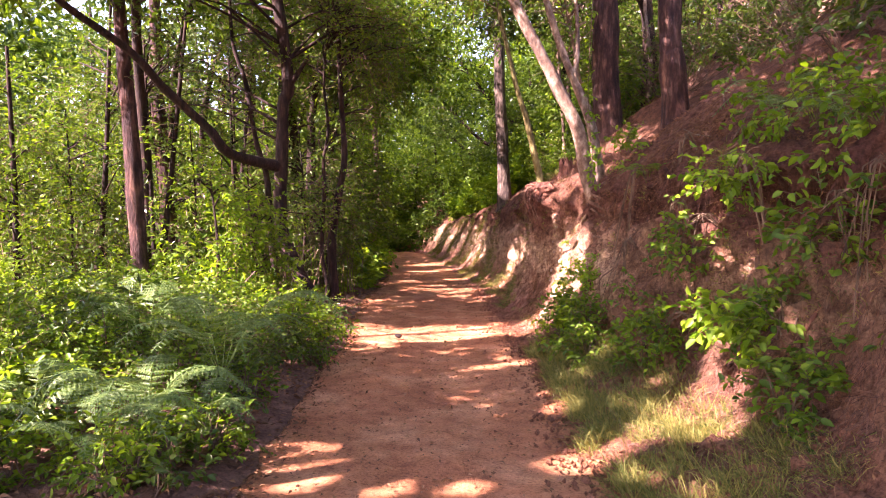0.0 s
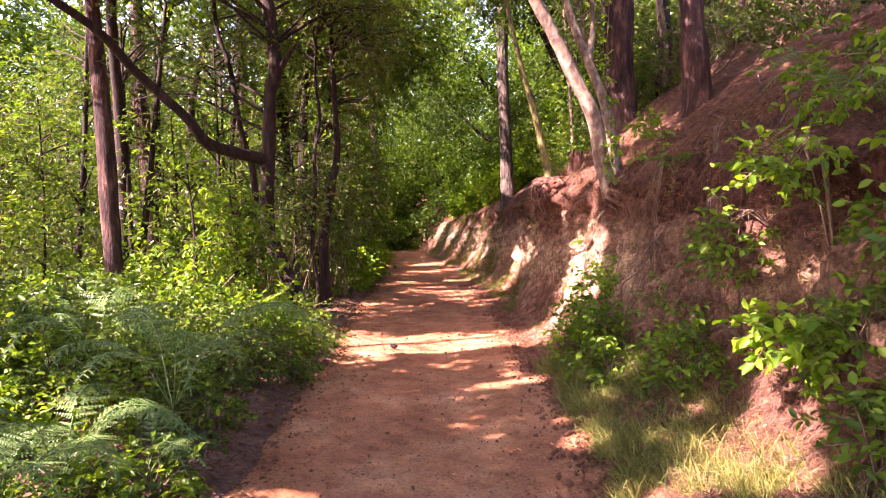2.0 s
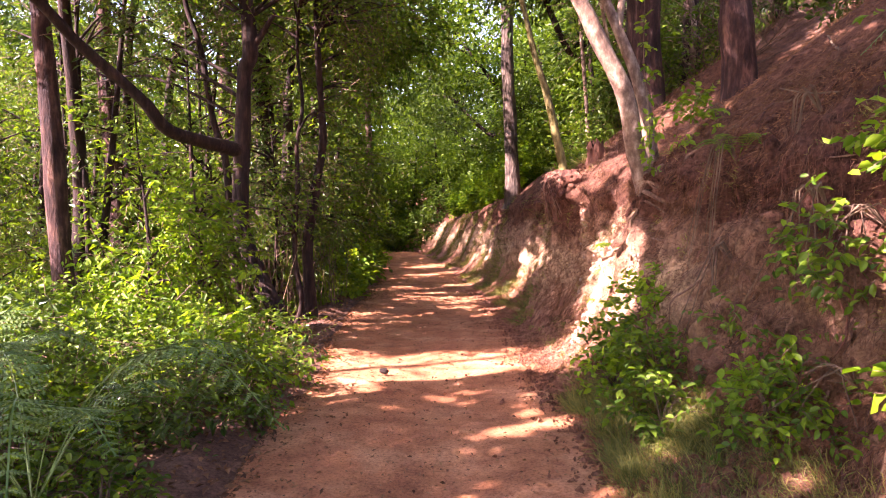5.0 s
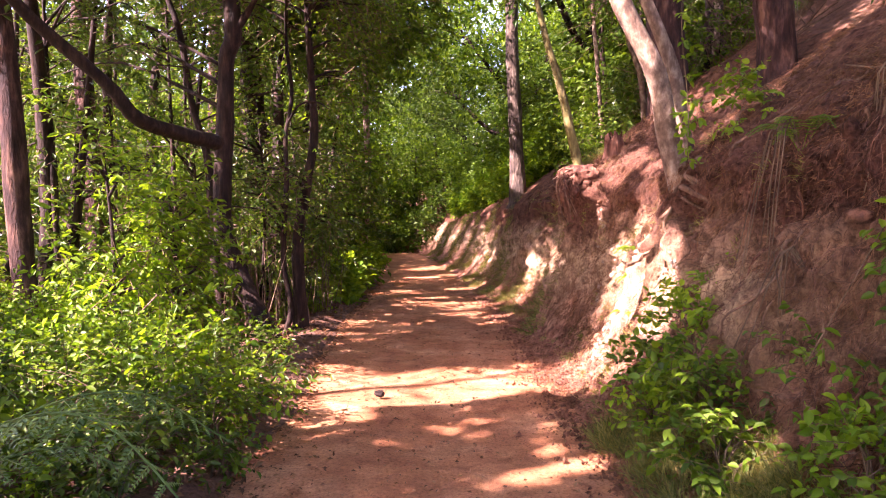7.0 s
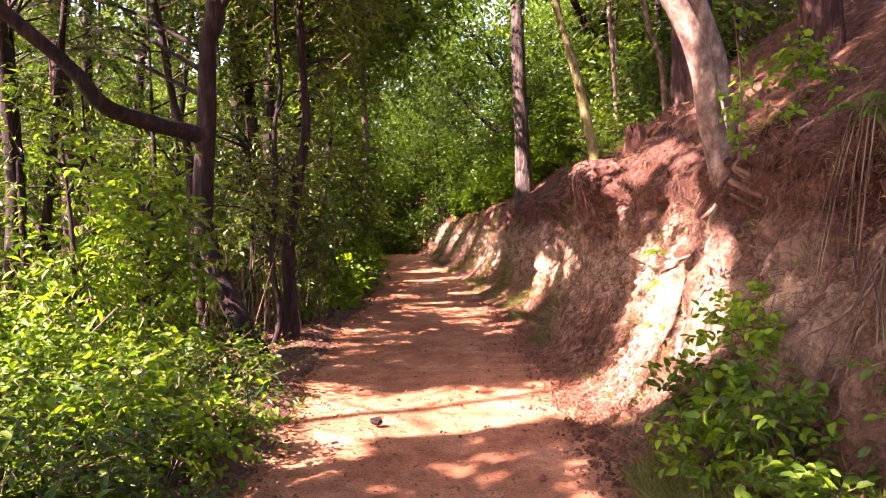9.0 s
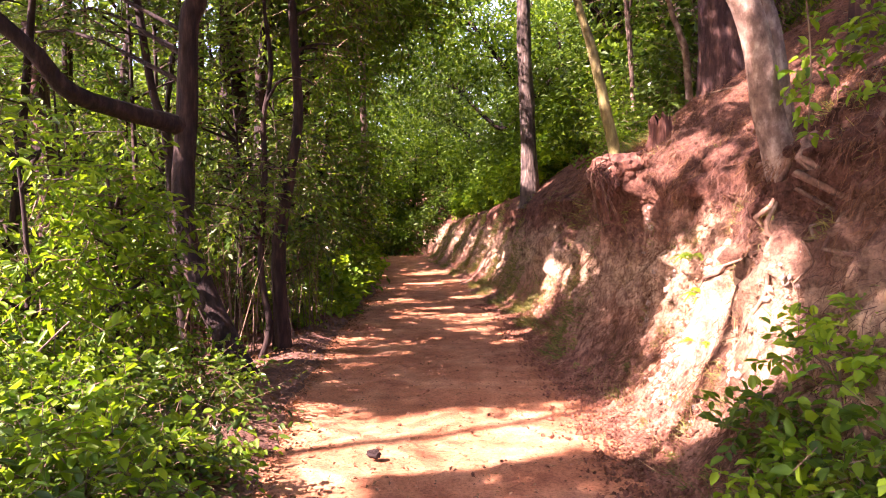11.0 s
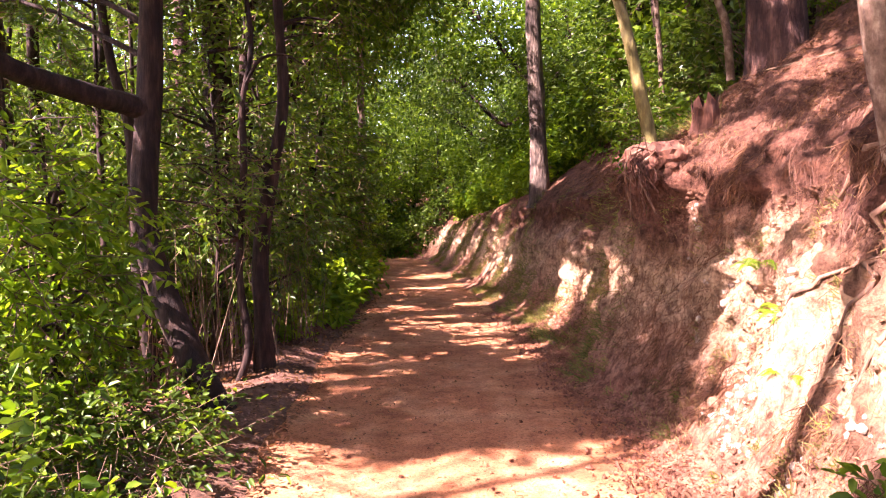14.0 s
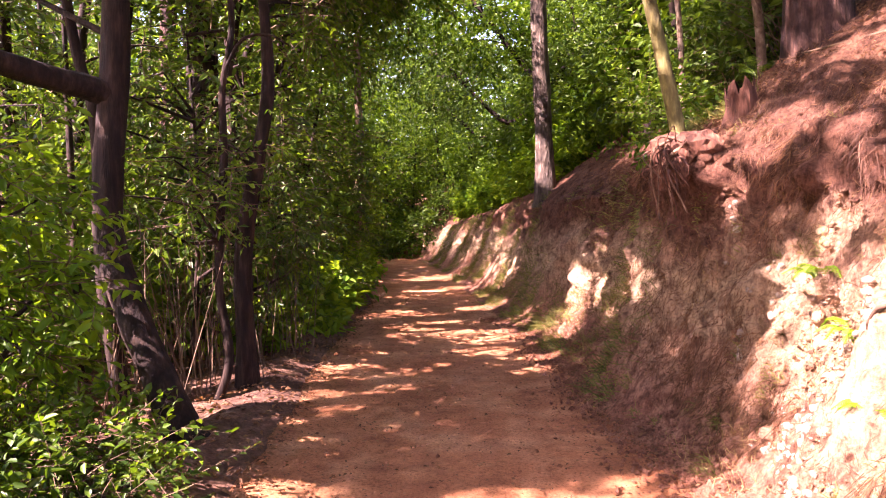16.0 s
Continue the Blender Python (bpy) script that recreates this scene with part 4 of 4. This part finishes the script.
def fern(x, y, z, n, length, seed, mat=M_FERN, lean=(0, 0), label="arching green fern with finely cut fronds"):
    rng = np.random.default_rng(seed)
    e = thing("fern", (x, y, z), label, "fern", "ferns")
    for f in range(n):
        az = 2 * math.pi * f / n + rng.uniform(-0.4, 0.4)
        L = length * rng.uniform(0.7, 1.15)
        o = np.array([math.cos(az) + lean[0], math.sin(az) + lean[1], 0])
        o /= max(np.linalg.norm(o), 0.3)
        pts = spline([(x, y, z), np.array([x, y, z]) + o * L * 0.3 + [0, 0, L * 0.5], np.array([x, y, z]) + o * L * 0.68 + [0, 0, L * 0.62], np.array([x, y, z]) + o * L + [0, 0, L * rng.uniform(0.3, 0.5)]], 24)
        d = unit(np.gradient(pts, axis=0))
        side = unit(np.cross(d, [0, 0, 1]))
        up = np.cross(side, d)
        t = np.linspace(0, 1, 24)
        ln = L * 0.30 * np.clip((t - 0.18) * 5, 0, 1) * (1 - t) ** 0.75 + 0.01
        def ribs(a, b, ra, rb):
            v, q = strips(a, b, ra, rb)
            return v, np.concatenate([q[:, [0, 1, 2]], q[:, [0, 2, 3]]])
        pieces = [ribs(pts[:-1], pts[1:] + d[1:] * 0.004, 0.004, 0.0035)]
        for sgn in (1, -1):
            ld = unit(side * sgn + d * 0.35 - up * 0.25 + rng.normal(size=(24, 3)) * 0.06)
            ok = t > 0.2
            pieces.append(ribs(pts[ok], (pts + ld * ln[:, None])[ok], 0.0022, 0.0012))
            # each pinna carries its own small leaflets
            for m in range(7):
                fr = (m + 0.6) / 7
                for s2 in (1, -1):
                    l2 = unit(ld * 0.75 + d * s2 * 0.8 - up * 0.1)
                    sz = ln * 0.2 * (1 - 0.6 * fr)
                    pieces.append(leaves((pts + ld * (ln * fr)[:, None] + l2 * sz[:, None] * 0.5)[ok], l2[ok], up[ok], sz[ok], sz[ok] * 0.45 + 0.002, 0.05))
        mesh("frond", *joined(pieces), mat, e)


fern(-2.0, 4.35, 0.25, 8, 0.75, 61, lean=(0.5, -0.2), label="sunlit pale fern with arching fronds beside the trail")
fern(-2.15, 4.0, 0.15, 7, 0.7, 62, lean=(0.5, 0.0), label="sunlit pale fern with arching fronds beside the trail")
fern(-1.8, 5.3, 0.42, 8, 1.0, 63, lean=(0.6, -0.25), label="large blue-green fern leaning over the trail's edge")
fern(-1.75, 4.75, 0.12, 6, 0.5, 73, lean=(0.3, -0.3), label="sunlit pale fern with arching fronds beside the trail")
fern(-2.55, 4.35, 0.15, 6, 0.6, 78, lean=(0.3, -0.1))
fern(-3.1, 4.9, 0.2, 7, 0.7, 79, lean=(0.2, -0.1))
fern(-2.9, 6.4, 0.45, 7, 0.9, 64)
fern(-3.6, 7.6, 0.45, 7, 0.9, 65)
fern(3.4, 6.6, float(ground_z(3.4, 6.6)), 6, 0.75, 66, lean=(-0.6, -0.2), label="green fern hanging from the slope")
fern(3.3, 5.2, float(ground_z(3.3, 5.2)), 6, 0.7, 67, lean=(-0.7, -0.2), label="green fern hanging from the slope")
fern(2.55, 8.2, float(ground_z(2.5, 8.2)), 7, 0.4, 68, M_LEAF, (-0.7, -0.2), "feathery green fern clump growing on the bank")
fern(2.2, 11.25, 1.25, 6, 0.24, 69, M_LEAF_B, (-0.8, -0.2), "small yellow-green fern growing on the bare bank")
fern(2.1, 10.7, 0.95, 6, 0.24, 70, M_LEAF_B, (-0.8, -0.2), "small yellow-green fern growing on the bare bank")
fern(1.9, 10.2, 0.65, 6, 0.2, 71, M_LEAF_B, (-0.8, -0.2), "small yellow-green fern growing on the bare bank")
fern(2.9, 13.6, float(ground_z(2.9, 13.6)), 6, 0.35, 72, M_LEAF, (-0.3, -0.2), "low fern at the foot of the conifer")


# ---- grass, straw and litter ----
def blades(rng, x, y, z, length, width, lean, mat, name, label, category):
    n = len(x)
    a = np.stack([x, y, z], 1)
    d = unit(rng.normal(size=(n, 3)) * 0.45 + lean)
    L = np.asarray(length)[:, None]
    side = unit(np.cross(d, rng.normal(size=(n, 3))))
    mid = a + d * L * 0.55
    tip = a + d * L * 0.9 + rng.normal(size=(n, 3)) * L * 0.15 - [0, 0, 1] * L * rng.uniform(0.05, 0.35, (n, 1))
    v = np.stack([a - side * width, a + side * width, mid + side * width * 0.8, mid - side * width * 0.8, tip], 1).reshape(-1, 3)
    i = np.arange(n)[:, None] * 5
    f = np.stack([i + [[0, 1, 2]], i + [[0, 2, 3]], i + [[3, 2, 4]]], 1).reshape(-1, 3)
    return tagged(mesh(name, v, f, mat), label, category, kind="stuff")


rng = np.random.default_rng(31)
tufts = 420
ty = rng.uniform(3.7, 8.6, tufts)
tx = foot(ty) + rng.uniform(-0.05, 1.0, tufts) * (0.55 + 0.6 / (1 + np.exp((ty - 6.9) / 0.35)))
per = 62
y = np.repeat(ty, per) + rng.normal(size=tufts * per) * 0.045
x = np.repeat(tx, per) + rng.normal(size=tufts * per) * 0.04
ln = np.repeat(rng.uniform(0.12, 0.34, tufts), per) * rng.uniform(0.5, 1.1, tufts * per)
keep = (np.hypot(x - 2.2, y - 5.4) > 0.42) | (rng.uniform(size=len(x)) < 0.2)
x, y, ln = x[keep], y[keep], ln[keep]
blades(rng, x, y, ground_z(x, y) - 0.02, ln, 0.0024, [-0.3, -0.05, 0.75], M_GRASS, "grass", "olive and straw-coloured grass tufts on the foot of the bank", "grass")
tufts = 190
ty = rng.uniform(7.5, 19, tufts)
tx = foot(ty) + rng.uniform(0.15, 1.5, tufts)
y = np.repeat(ty, 24) + rng.normal(size=tufts * 24) * 0.03
x = np.repeat(tx, 24) + rng.normal(size=tufts * 24) * 0.02 - 0.03
blades(rng, x, y, ground_z(x, y), rng.uniform(0.05, 0.15, len(x)), 0.0024, [-0.6, 0, 0.45], M_GRASS, "grass", "small sprigs of grass growing on the earth bank", "grass")
tufts = 900
ty = rng.uniform(13, 39, tufts)
tx = foot(ty) + rng.uniform(0.1, 1.5, tufts)
keep = fbm(ty * 0.7, tx * 2, 3.0, 2) > -0.1
ty, tx = np.repeat(ty[keep], 30), np.repeat(tx[keep], 30)
y, x = ty + rng.normal(size=len(ty)) * 0.08, tx + rng.normal(size=len(ty)) * 0.06 - 0.05
blades(rng, x, y, ground_z(x, y), rng.uniform(0.08, 0.3, len(x)), 0.004, [-0.6, 0, 0.3], M_GRASS, "bank_grass", "yellowish grass and moss covering the farther bank", "grass")
n = 3500
y = rng.uniform(9, 18, n)
x = foot(y) + rng.uniform(0.1, 0.8, n)
tuft = vnoise(x * 2.0, y * 2.0, 6.0) > 0.15
x, y = x[tuft], y[tuft]
blades(rng, x, y, ground_z(x, y) - 0.02, rng.uniform(0.06, 0.18, len(x)), 0.0025, [-0.3, 0, 0.8], M_STRAW, "dry_grass", "sparse dry grass on the bare earth bank", "grass")
n = 13000
y = rng.uniform(4, 18, n)
s = rng.uniform(0.45, 2.3, n)
x = foot(y) + s
blades(rng, x - 0.04, y, ground_z(x, y) + 0.02, rng.uniform(0.05, 0.2, n), 0.0017, [-0.45, 0, -0.75], M_MAT, "hanging_roots", "thin dry rootlets and straw hanging down the bank", "roots")
n = 30000
y, s = rng.uniform(8.6, 13.6, n), rng.uniform(0.35, 1.25, n)
keep = fbm(y * 1.6, s * 2.4, 2.0, 3) > 0.15
y, s = y[keep], s[keep]
q = on_bank(s, y)
blades(rng, q[:, 0] - 0.01, q[:, 1], q[:, 2] + 0.01, rng.uniform(0.06, 0.22, len(y)), 0.002, [-0.4, 0, -0.9], M_MAT, "root_mat", "brown fibrous mats of dead grass clinging to the bank", "roots")
n = 9000
y, s = rng.uniform(3.6, 7.2, n), rng.uniform(0.5, 1.9, n)
keep = fbm(y * 1.5, s * 1.8, 6.0, 2) > 0.1
y, s = y[keep], s[keep]
q = on_bank(s, y)
blades(rng, q[:, 0] - 0.01, q[:, 1], q[:, 2], rng.uniform(0.03, 0.1, len(y)), 0.003, [-0.6, 0, 0.4], M_GRASS, "moss_grass", "yellow-green moss and short grass on the bank", "moss")
n = 26000
y = rng.uniform(3.6, 17, n)
s = rng.uniform(0.95, 1.75, n)
keep = fbm(y * 3.0, s * 1.5, 5.0, 3) > -0.25
y, s = y[keep], s[keep]
q = on_bank(s, y)
blades(rng, q[:, 0] - 0.015, q[:, 1], q[:, 2] + 0.02, rng.uniform(0.05, 0.26, len(y)), 0.0017, [-0.35, 0, -1.3], M_ROOTLET, "root_fringe", "dark rootlets hanging like a fringe over the bank", "roots")
n = 16000
y = rng.uniform(3.6, 9.0, n)
q = on_bank(rng.uniform(0.3, 1.5, n), y)
blades(rng, q[:, 0] - 0.02, y, q[:, 2] + 0.01, rng.uniform(0.04, 0.16, n), 0.0021, [-0.5, 0, -0.4], M_ROOTLET, "root_litter", "purplish-brown roots and dry stalks matted over the bank", "roots")
n = 30000
y = rng.uniform(3.5, 20, n)
x = foot(y) + rng.uniform(0.9, 5.5, n)
z = ground_z(x, y) + 0.012 + rng.uniform(0, 0.03, n)
blades(rng, x, y, z, rng.uniform(0.04, 0.12, n), 0.0022, [-0.5, 0.1, -0.35], M_DEAD, "pine_needles", "brown pine needles and straw covering the slope", "litter")


def litter(name, label, x, y, lift, size, seed, mat=M_DEAD):
    rng = np.random.default_rng(seed)
    n = len(x)
    c = np.stack([x, y, ground_z(x, y) + lift], 1)
    d = unit(rng.normal(size=(n, 3)) * [1, 1, 0.25])
    sz = size * rng.uniform(0.4, 1.3, n)
    tagged(mesh(name, *leaves(c, d, unit(rng.normal(size=(n, 3)) * 0.35 + [0, 0, 1]), sz, sz * 0.5, 0.15), mat), label, "litter", kind="stuff")


n = 9000
y = rng.uniform(3.2, 24, n)
u = rng.beta(0.35, 0.45, n)
litter("leaf_litter", "dry brown leaves scattered along the trail's edges", verge(y) * (1 - u) + foot(y) * u, y, 0.005, 0.035, 41)
n = 22000
y = rng.uniform(3.5, 18, n)
litter("leaf_litter", "dry leaves caught on the earth bank", foot(y) - 0.02 + rng.uniform(-0.1, 2.6, n), y, 0.014, 0.036, 42)
n = 9000
y = rng.uniform(3.5, 20, n)
litter("leaf_litter", "dry leaves under the undergrowth", verge(y) - rng.uniform(-0.15, 3.0, n), y, 0.02, 0.06, 43)


# ---- roots, stump, stones, sticks ----
def lump(name, label, category, at, size, mat, seed, group=""):
    bm = bmesh.new()
    bmesh.ops.create_icosphere(bm, subdivisions=3, radius=1)
    r = random.Random(seed)
    o = Vector((r.uniform(0, 50), r.uniform(0, 50), 0))
    for v in bm.verts:
        k = 1 + 0.35 * noise.noise(v.co * 1.3 + o) + 0.2 * noise.noise(v.co * 3 + o) + 0.14 * noise.noise(v.co * 7 + o)
        v.co = Vector((v.co.x * size[0], v.co.y * size[1], v.co.z * size[2])) * k
    me = bpy.data.meshes.new(name)
    bm.to_mesh(me)
    bm.free()
    me.materials.append(mat)
    ob = new(name, me)
    ob.location = at
    ob.rotation_euler = (r.uniform(-0.3, 0.3), r.uniform(-0.3, 0.3), r.uniform(0, 6))
    return tagged(ob, label, category, group)


lump("stone", "dark fist-sized stone lying on the sunlit trail", "stone", (-0.66, 9.75, 0.02), (0.05, 0.04, 0.035), M_BARK, 1, "stones on the trail")
lump("stone", "small brown stone lying on the trail", "stone", (0.93, 4.2, 0.01), (0.035, 0.03, 0.025), M_BANK, 2, "stones on the trail")
for n in range(60):
    r = random.Random(n)
    y = r.uniform(4, 16)
    x = r.uniform(float(verge(y)) + 0.1, float(foot(y)) - 0.05)
    s = r.uniform(0.008, 0.02)
    lump("stone", "small pebble half buried in the dirt trail", "stone", (x, y, float(ground_z(x, y)) - 0.01), (s, s * 0.8, s * 0.7), M_BANK, n + 10, "stones on the trail")

def root(points, r, parent, mat=M_ROOT):
    mesh("root", *tube(points, r * 0.62, r * 0.2, 7, 16, 0.3), mat, parent, True)


e = thing("exposed_roots", (2.25, 9.7, 1.9), "twisting bare tree roots exposed on the bank", "roots")
for line, r in (([(1.25, 9.7), (1.08, 9.6), (0.95, 9.78), (0.86, 9.7), (0.72, 9.85)], 0.055), ([(1.25, 9.55), (1.12, 9.3), (1.08, 9.05), (1.0, 8.75)], 0.06), ([(1.25, 9.85), (1.1, 10.2), (1.04, 10.5), (0.93, 10.75)], 0.045),
                ([(1.2, 9.68), (1.0, 9.45), (0.86, 9.4), (0.7, 9.52)], 0.04), ([(1.25, 9.8), (1.05, 9.95), (0.9, 10.1), (0.84, 10.35)], 0.035), ([(1.15, 9.4), (0.98, 9.15), (0.9, 8.95)], 0.03)):
    q = spline(line, 16)
    root(on_bank(q[:, 0], q[:, 1]) - [0.012, 0, 0], r, e)
e = thing("bank_roots", tuple(on_bank(np.array([1.3]), np.array([6.5]))[0]), "thin bare roots winding down the dark earth bank", "roots")
r = np.random.default_rng(55)
for n in range(26):
    s0, y0 = r.uniform(1.1, 2.3), r.uniform(4.6, 9.0)
    q = np.stack([s0 - np.linspace(0, r.uniform(0.3, 0.8), 7), y0 + np.cumsum(r.normal(size=7) * 0.06)], 1)
    root(on_bank(q[:, 0], q[:, 1]) - [0.015, 0, -0.005], r.uniform(0.014, 0.04), e, (M_ROOT, M_STUMP)[n % 2])
e = thing("root_ball", (1.85, 13.05, 2.2), "tangled root mass overhanging the edge of the bank", "roots")
r = np.random.default_rng(77)
for n in range(34):
    a = np.array([1.86, 12.95, 2.38]) + r.normal(size=3) * [0.06, 0.14, 0.05]
    m = np.array([1.70, 12.75, 2.30]) + r.normal(size=3) * [0.07, 0.16, 0.09]
    b2 = np.array([1.72, 12.70, 2.0]) + r.normal(size=3) * [0.08, 0.2, 0.15]
    root([a, m, b2], 0.008 + 0.03 * r.uniform() ** 2, e, (M_STUMP, M_ROOT)[n % 3 == 0])
for n, (x, y, z, s) in enumerate([(1.84, 13.0, 2.36, 0.17), (1.8, 12.8, 2.16, 0.13), (1.82, 13.2, 2.1, 0.13), (1.95, 12.75, 2.36, 0.16)]):
    lump("clod", "overhanging clod of dark earth held by roots", "earth", (x, y, z), (s, s * 1.3, s), M_STUMP, 5 + n, "clods")
# crumbs of earth on the bank and along its foot
rng = np.random.default_rng(93)
n = 14000
y = rng.uniform(3.6, 19, n)
s = np.where(rng.uniform(size=n) < 0.45, rng.normal(0.0, 0.18, n), rng.uniform(0, 2.2, n))
x = foot(y) + s
c = np.stack([x, y, ground_z(x, y) + 0.004], 1)
r = 0.022 * rng.uniform(0.25, 1.0, n) ** 2 + 0.004
corner = np.array([[1, 0, 0], [-1, 0, 0], [0, 1, 0], [0, -1, 0], [0, 0, 1], [0, 0, -1.0]])
v = c[:, None] + (corner[None] * rng.uniform(0.6, 1.4, (n, 6, 1)) + rng.normal(size=(n, 6, 3)) * 0.2) * r[:, None, None]
tri = np.array([[0, 2, 4], [2, 1, 4], [1, 3, 4], [3, 0, 4], [2, 0, 5], [1, 2, 5], [3, 1, 5], [0, 3, 5]])
tagged(mesh("earth_crumbs", v.reshape(-1, 3), (tri[None] + 6 * np.arange(n)[:, None, None]).reshape(-1, 3), M_BANK), "small crumbs of earth fallen from the bank", "earth", kind="stuff")

ICO = bmesh.new()
bmesh.ops.create_icosphere(ICO, subdivisions=1, radius=1)
BALL, BALL_F = np.array([q.co[:] for q in ICO.verts]), np.array([[q.index for q in f.verts] for f in ICO.faces])
ICO.free()


def clods(name, label, n, s0, s1, y0, y1, big, mat, seed):
    """Lumps half sunk in the bank's face."""
    rng = np.random.default_rng(seed)
    y, s = rng.uniform(y0, y1, n), rng.uniform(s0, s1, n)
    keep = fbm(y * 1.4, s * 2.2, seed * 1.7, 3) > 0.1
    y, s = y[keep], s[keep]
    n = len(y)
    c = on_bank(s, y)
    r = big * (0.2 + 0.8 * rng.uniform(0, 1, n) ** 3)
    k = BALL[None] * (1 + 0.38 * fbm(BALL[None, :, 0] * 1.4 + c[:, None, 0] * 9, BALL[None, :, 1] * 1.4 + c[:, None, 1] * 9, BALL[None, :, 2] * 1.4, 2))[..., None]
    v = c[:, None] + k * (r[:, None] * rng.uniform(0.6, 1.3, (n, 3)))[:, None]
    tagged(mesh(name, v.reshape(-1, 3), (BALL_F[None] + len(BALL) * np.arange(n)[:, None, None]).reshape(-1, 3), mat, smooth=True), label, "earth", kind="stuff")


clods("pale_clods", "pale crumbling stones and clods set in the bank", 1000, 0.4, 0.95, 9.0, 12.4, 0.04, M_ROCK, 3)
clods("earth_clods", "brown clods of earth standing out of the bank", 4200, 0.25, 1.5, 3.8, 17, 0.075, M_BANK, 4)

e = thing("tree_stump", (2.42, 12.9, float(ground_z(2.42, 12.9)) - 0.1), "broken red-brown rotten tree stump on the slope", "stump")
v, q = tube([(2.42, 12.9, float(ground_z(2.42, 12.9)) - 0.15), (2.41, 12.9, 2.78), (2.39, 12.9, 2.97)], 0.17, 0.13, 16, 14, 0.3, 0.4, 4)
top = v.reshape(14, 16, 3) - [0, 0, 0.04]
top[-1, :, 2] += np.array([0.1, -0.05, 0.02, 0.12, -0.1, 0.0, 0.06, -0.12, 0.08, 0.03, -0.06, 0.1, -0.02, 0.05, -0.1, 0.02])
mesh("stump_wood", top.reshape(-1, 3), q, M_STUMP, e, True)
mesh("stump_core", *tube([(2.42, 12.9, 2.6), (2.4, 12.9, 2.86)], 0.13, 0.1, 12, 6, 0.2), M_STUMP, e, True)


def stick(points, r, label, mat=M_TWIG, name="fallen_branch"):
    e = thing(name, points[0], label, "branch", "fallen branches")
    mesh("branch", *tube(points, r, r * 0.5, 6, 14, 0.1), mat, e, True)


stick([(-3.45, 9.1, 0.15), (-3.1, 9.3, 0.55), (-2.75, 9.6, 1.0)], 0.012, "pale straight stick leaning in the undergrowth", M_PALE)
for n in range(16):
    r = random.Random(500 + n)
    y, s = r.uniform(7, 18), r.uniform(1.6, 4.5)
    x = float(foot(y)) + s
    a = r.uniform(0, 6.28)
    L = r.uniform(0.2, 0.6)
    p = [(x + math.cos(a) * L * u, y + math.sin(a) * L * u, float(ground_z(x + math.cos(a) * L * u, y + math.sin(a) * L * u)) + 0.02 + 0.05 * (u > 0)) for u in (-1, 0, 1)]
    stick(p, r.uniform(0.008, 0.02), "dead brown branch lying on the needle-covered slope")
rng = np.random.default_rng(88)
for n in range(9):                                     # bare canes round the foot of the thin trees
    x0, y0 = -2.15 - rng.uniform(0, 1.3), 12.2 + rng.uniform(0, 4)
    g = float(ground_z(x0, y0))
    e = thing("bare_canes", (x0, y0, g), "thin bare brown canes rising from the undergrowth", "shrub", "canes")
    m = 14
    a = np.stack([x0 + rng.normal(size=m) * 0.15, y0 + rng.normal(size=m) * 0.2, np.full(m, g - 0.03)], 1)
    b2 = a + rng.normal(size=(m, 3)) * [0.22, 0.22, 0] + np.stack([np.zeros(m), np.zeros(m), rng.uniform(0.7, 1.8, m)], 1)
    tagged(mesh("canework", *strips(a, b2, 0.007, 0.003), M_TWIG, e), kind="stuff")

# dead twiggy bushes on the slope, and a vine by the leaning tree
for n, (x, y, h) in enumerate([(4.7, 12.4, 1.7), (5.4, 11.2, 1.9), (3.9, 14.6, 1.6), (4.4, 13.6, 1.5), (6.0, 13.0, 2.0), (5.2, 9.6, 1.6), (4.6, 8.6, 1.2)]):
    r = np.random.default_rng(6100 + n)
    g = float(ground_z(x, y))
    e = thing("dead_bush", (x, y, g), "bare tangled bush of dry brown twigs on the slope", "bush", "dead bushes")
    m = 60
    a = np.stack([x + r.normal(size=m) * 0.12, y + r.normal(size=m) * 0.12, np.full(m, g - 0.05)], 1)
    a[20:] += r.uniform(0, 1, (40, 3)) * [0.5, 0.5, h * 0.7] - [0.25, 0.25, 0]
    b2 = a + unit(r.normal(size=(m, 3)) * [0.8, 0.8, 0.3] + [0, 0, 0.7]) * h * r.uniform(0.3, 0.9, (m, 1))
    tagged(mesh("twigwork", *strips(a, b2, 0.009, 0.003), M_TWIG, e), kind="stuff")
e = thing("hanging_vine", (2.06, 9.15, 2.3), "thin vine with light green leaves hanging beside the pale trunk", "vine")
vine = [(2.1, 9.3, 4.9), (2.02, 9.15, 4.0), (2.0, 9.1, 3.3), (2.06, 9.1, 2.7), (2.08, 9.15, 2.2)]
mesh("stem", *tube(vine, 0.006, 0.004, 5, 24, 0), M_TWIG, e, True)
foliage("leaves", np.random.default_rng(6), spline(vine, 16), unit(np.random.default_rng(8).normal(size=(16, 3))), M_LEAF_B, e, 2, 0.1, 4, 0.085, 0.4, 0.5, 0.002, carve=False, fine=True)

for n, (x, y, h, w) in enumerate([(1.68, 8.6, 0.35, 0.24), (1.52, 8.2, 0.4, 0.26), (1.75, 7.8, 0.55, 0.32), (1.6, 7.3, 0.4, 0.28), (1.9, 8.4, 0.42, 0.28), (2.3, 4.4, 0.5, 0.35), (2.6, 4.9, 0.55, 0.35), (2.1, 6.6, 0.5, 0.3)]):
    shrub(x, y, h, w, (M_LEAF, M_LEAF_B, M_LEAF)[n % 3], 6500 + n, "low broad-leaved green plant at the foot of the bank", 18, size=0.08, fine=True, twig_len=0.2, per_twig=6, twigs=4, name="bank_plant", group="bank plants")
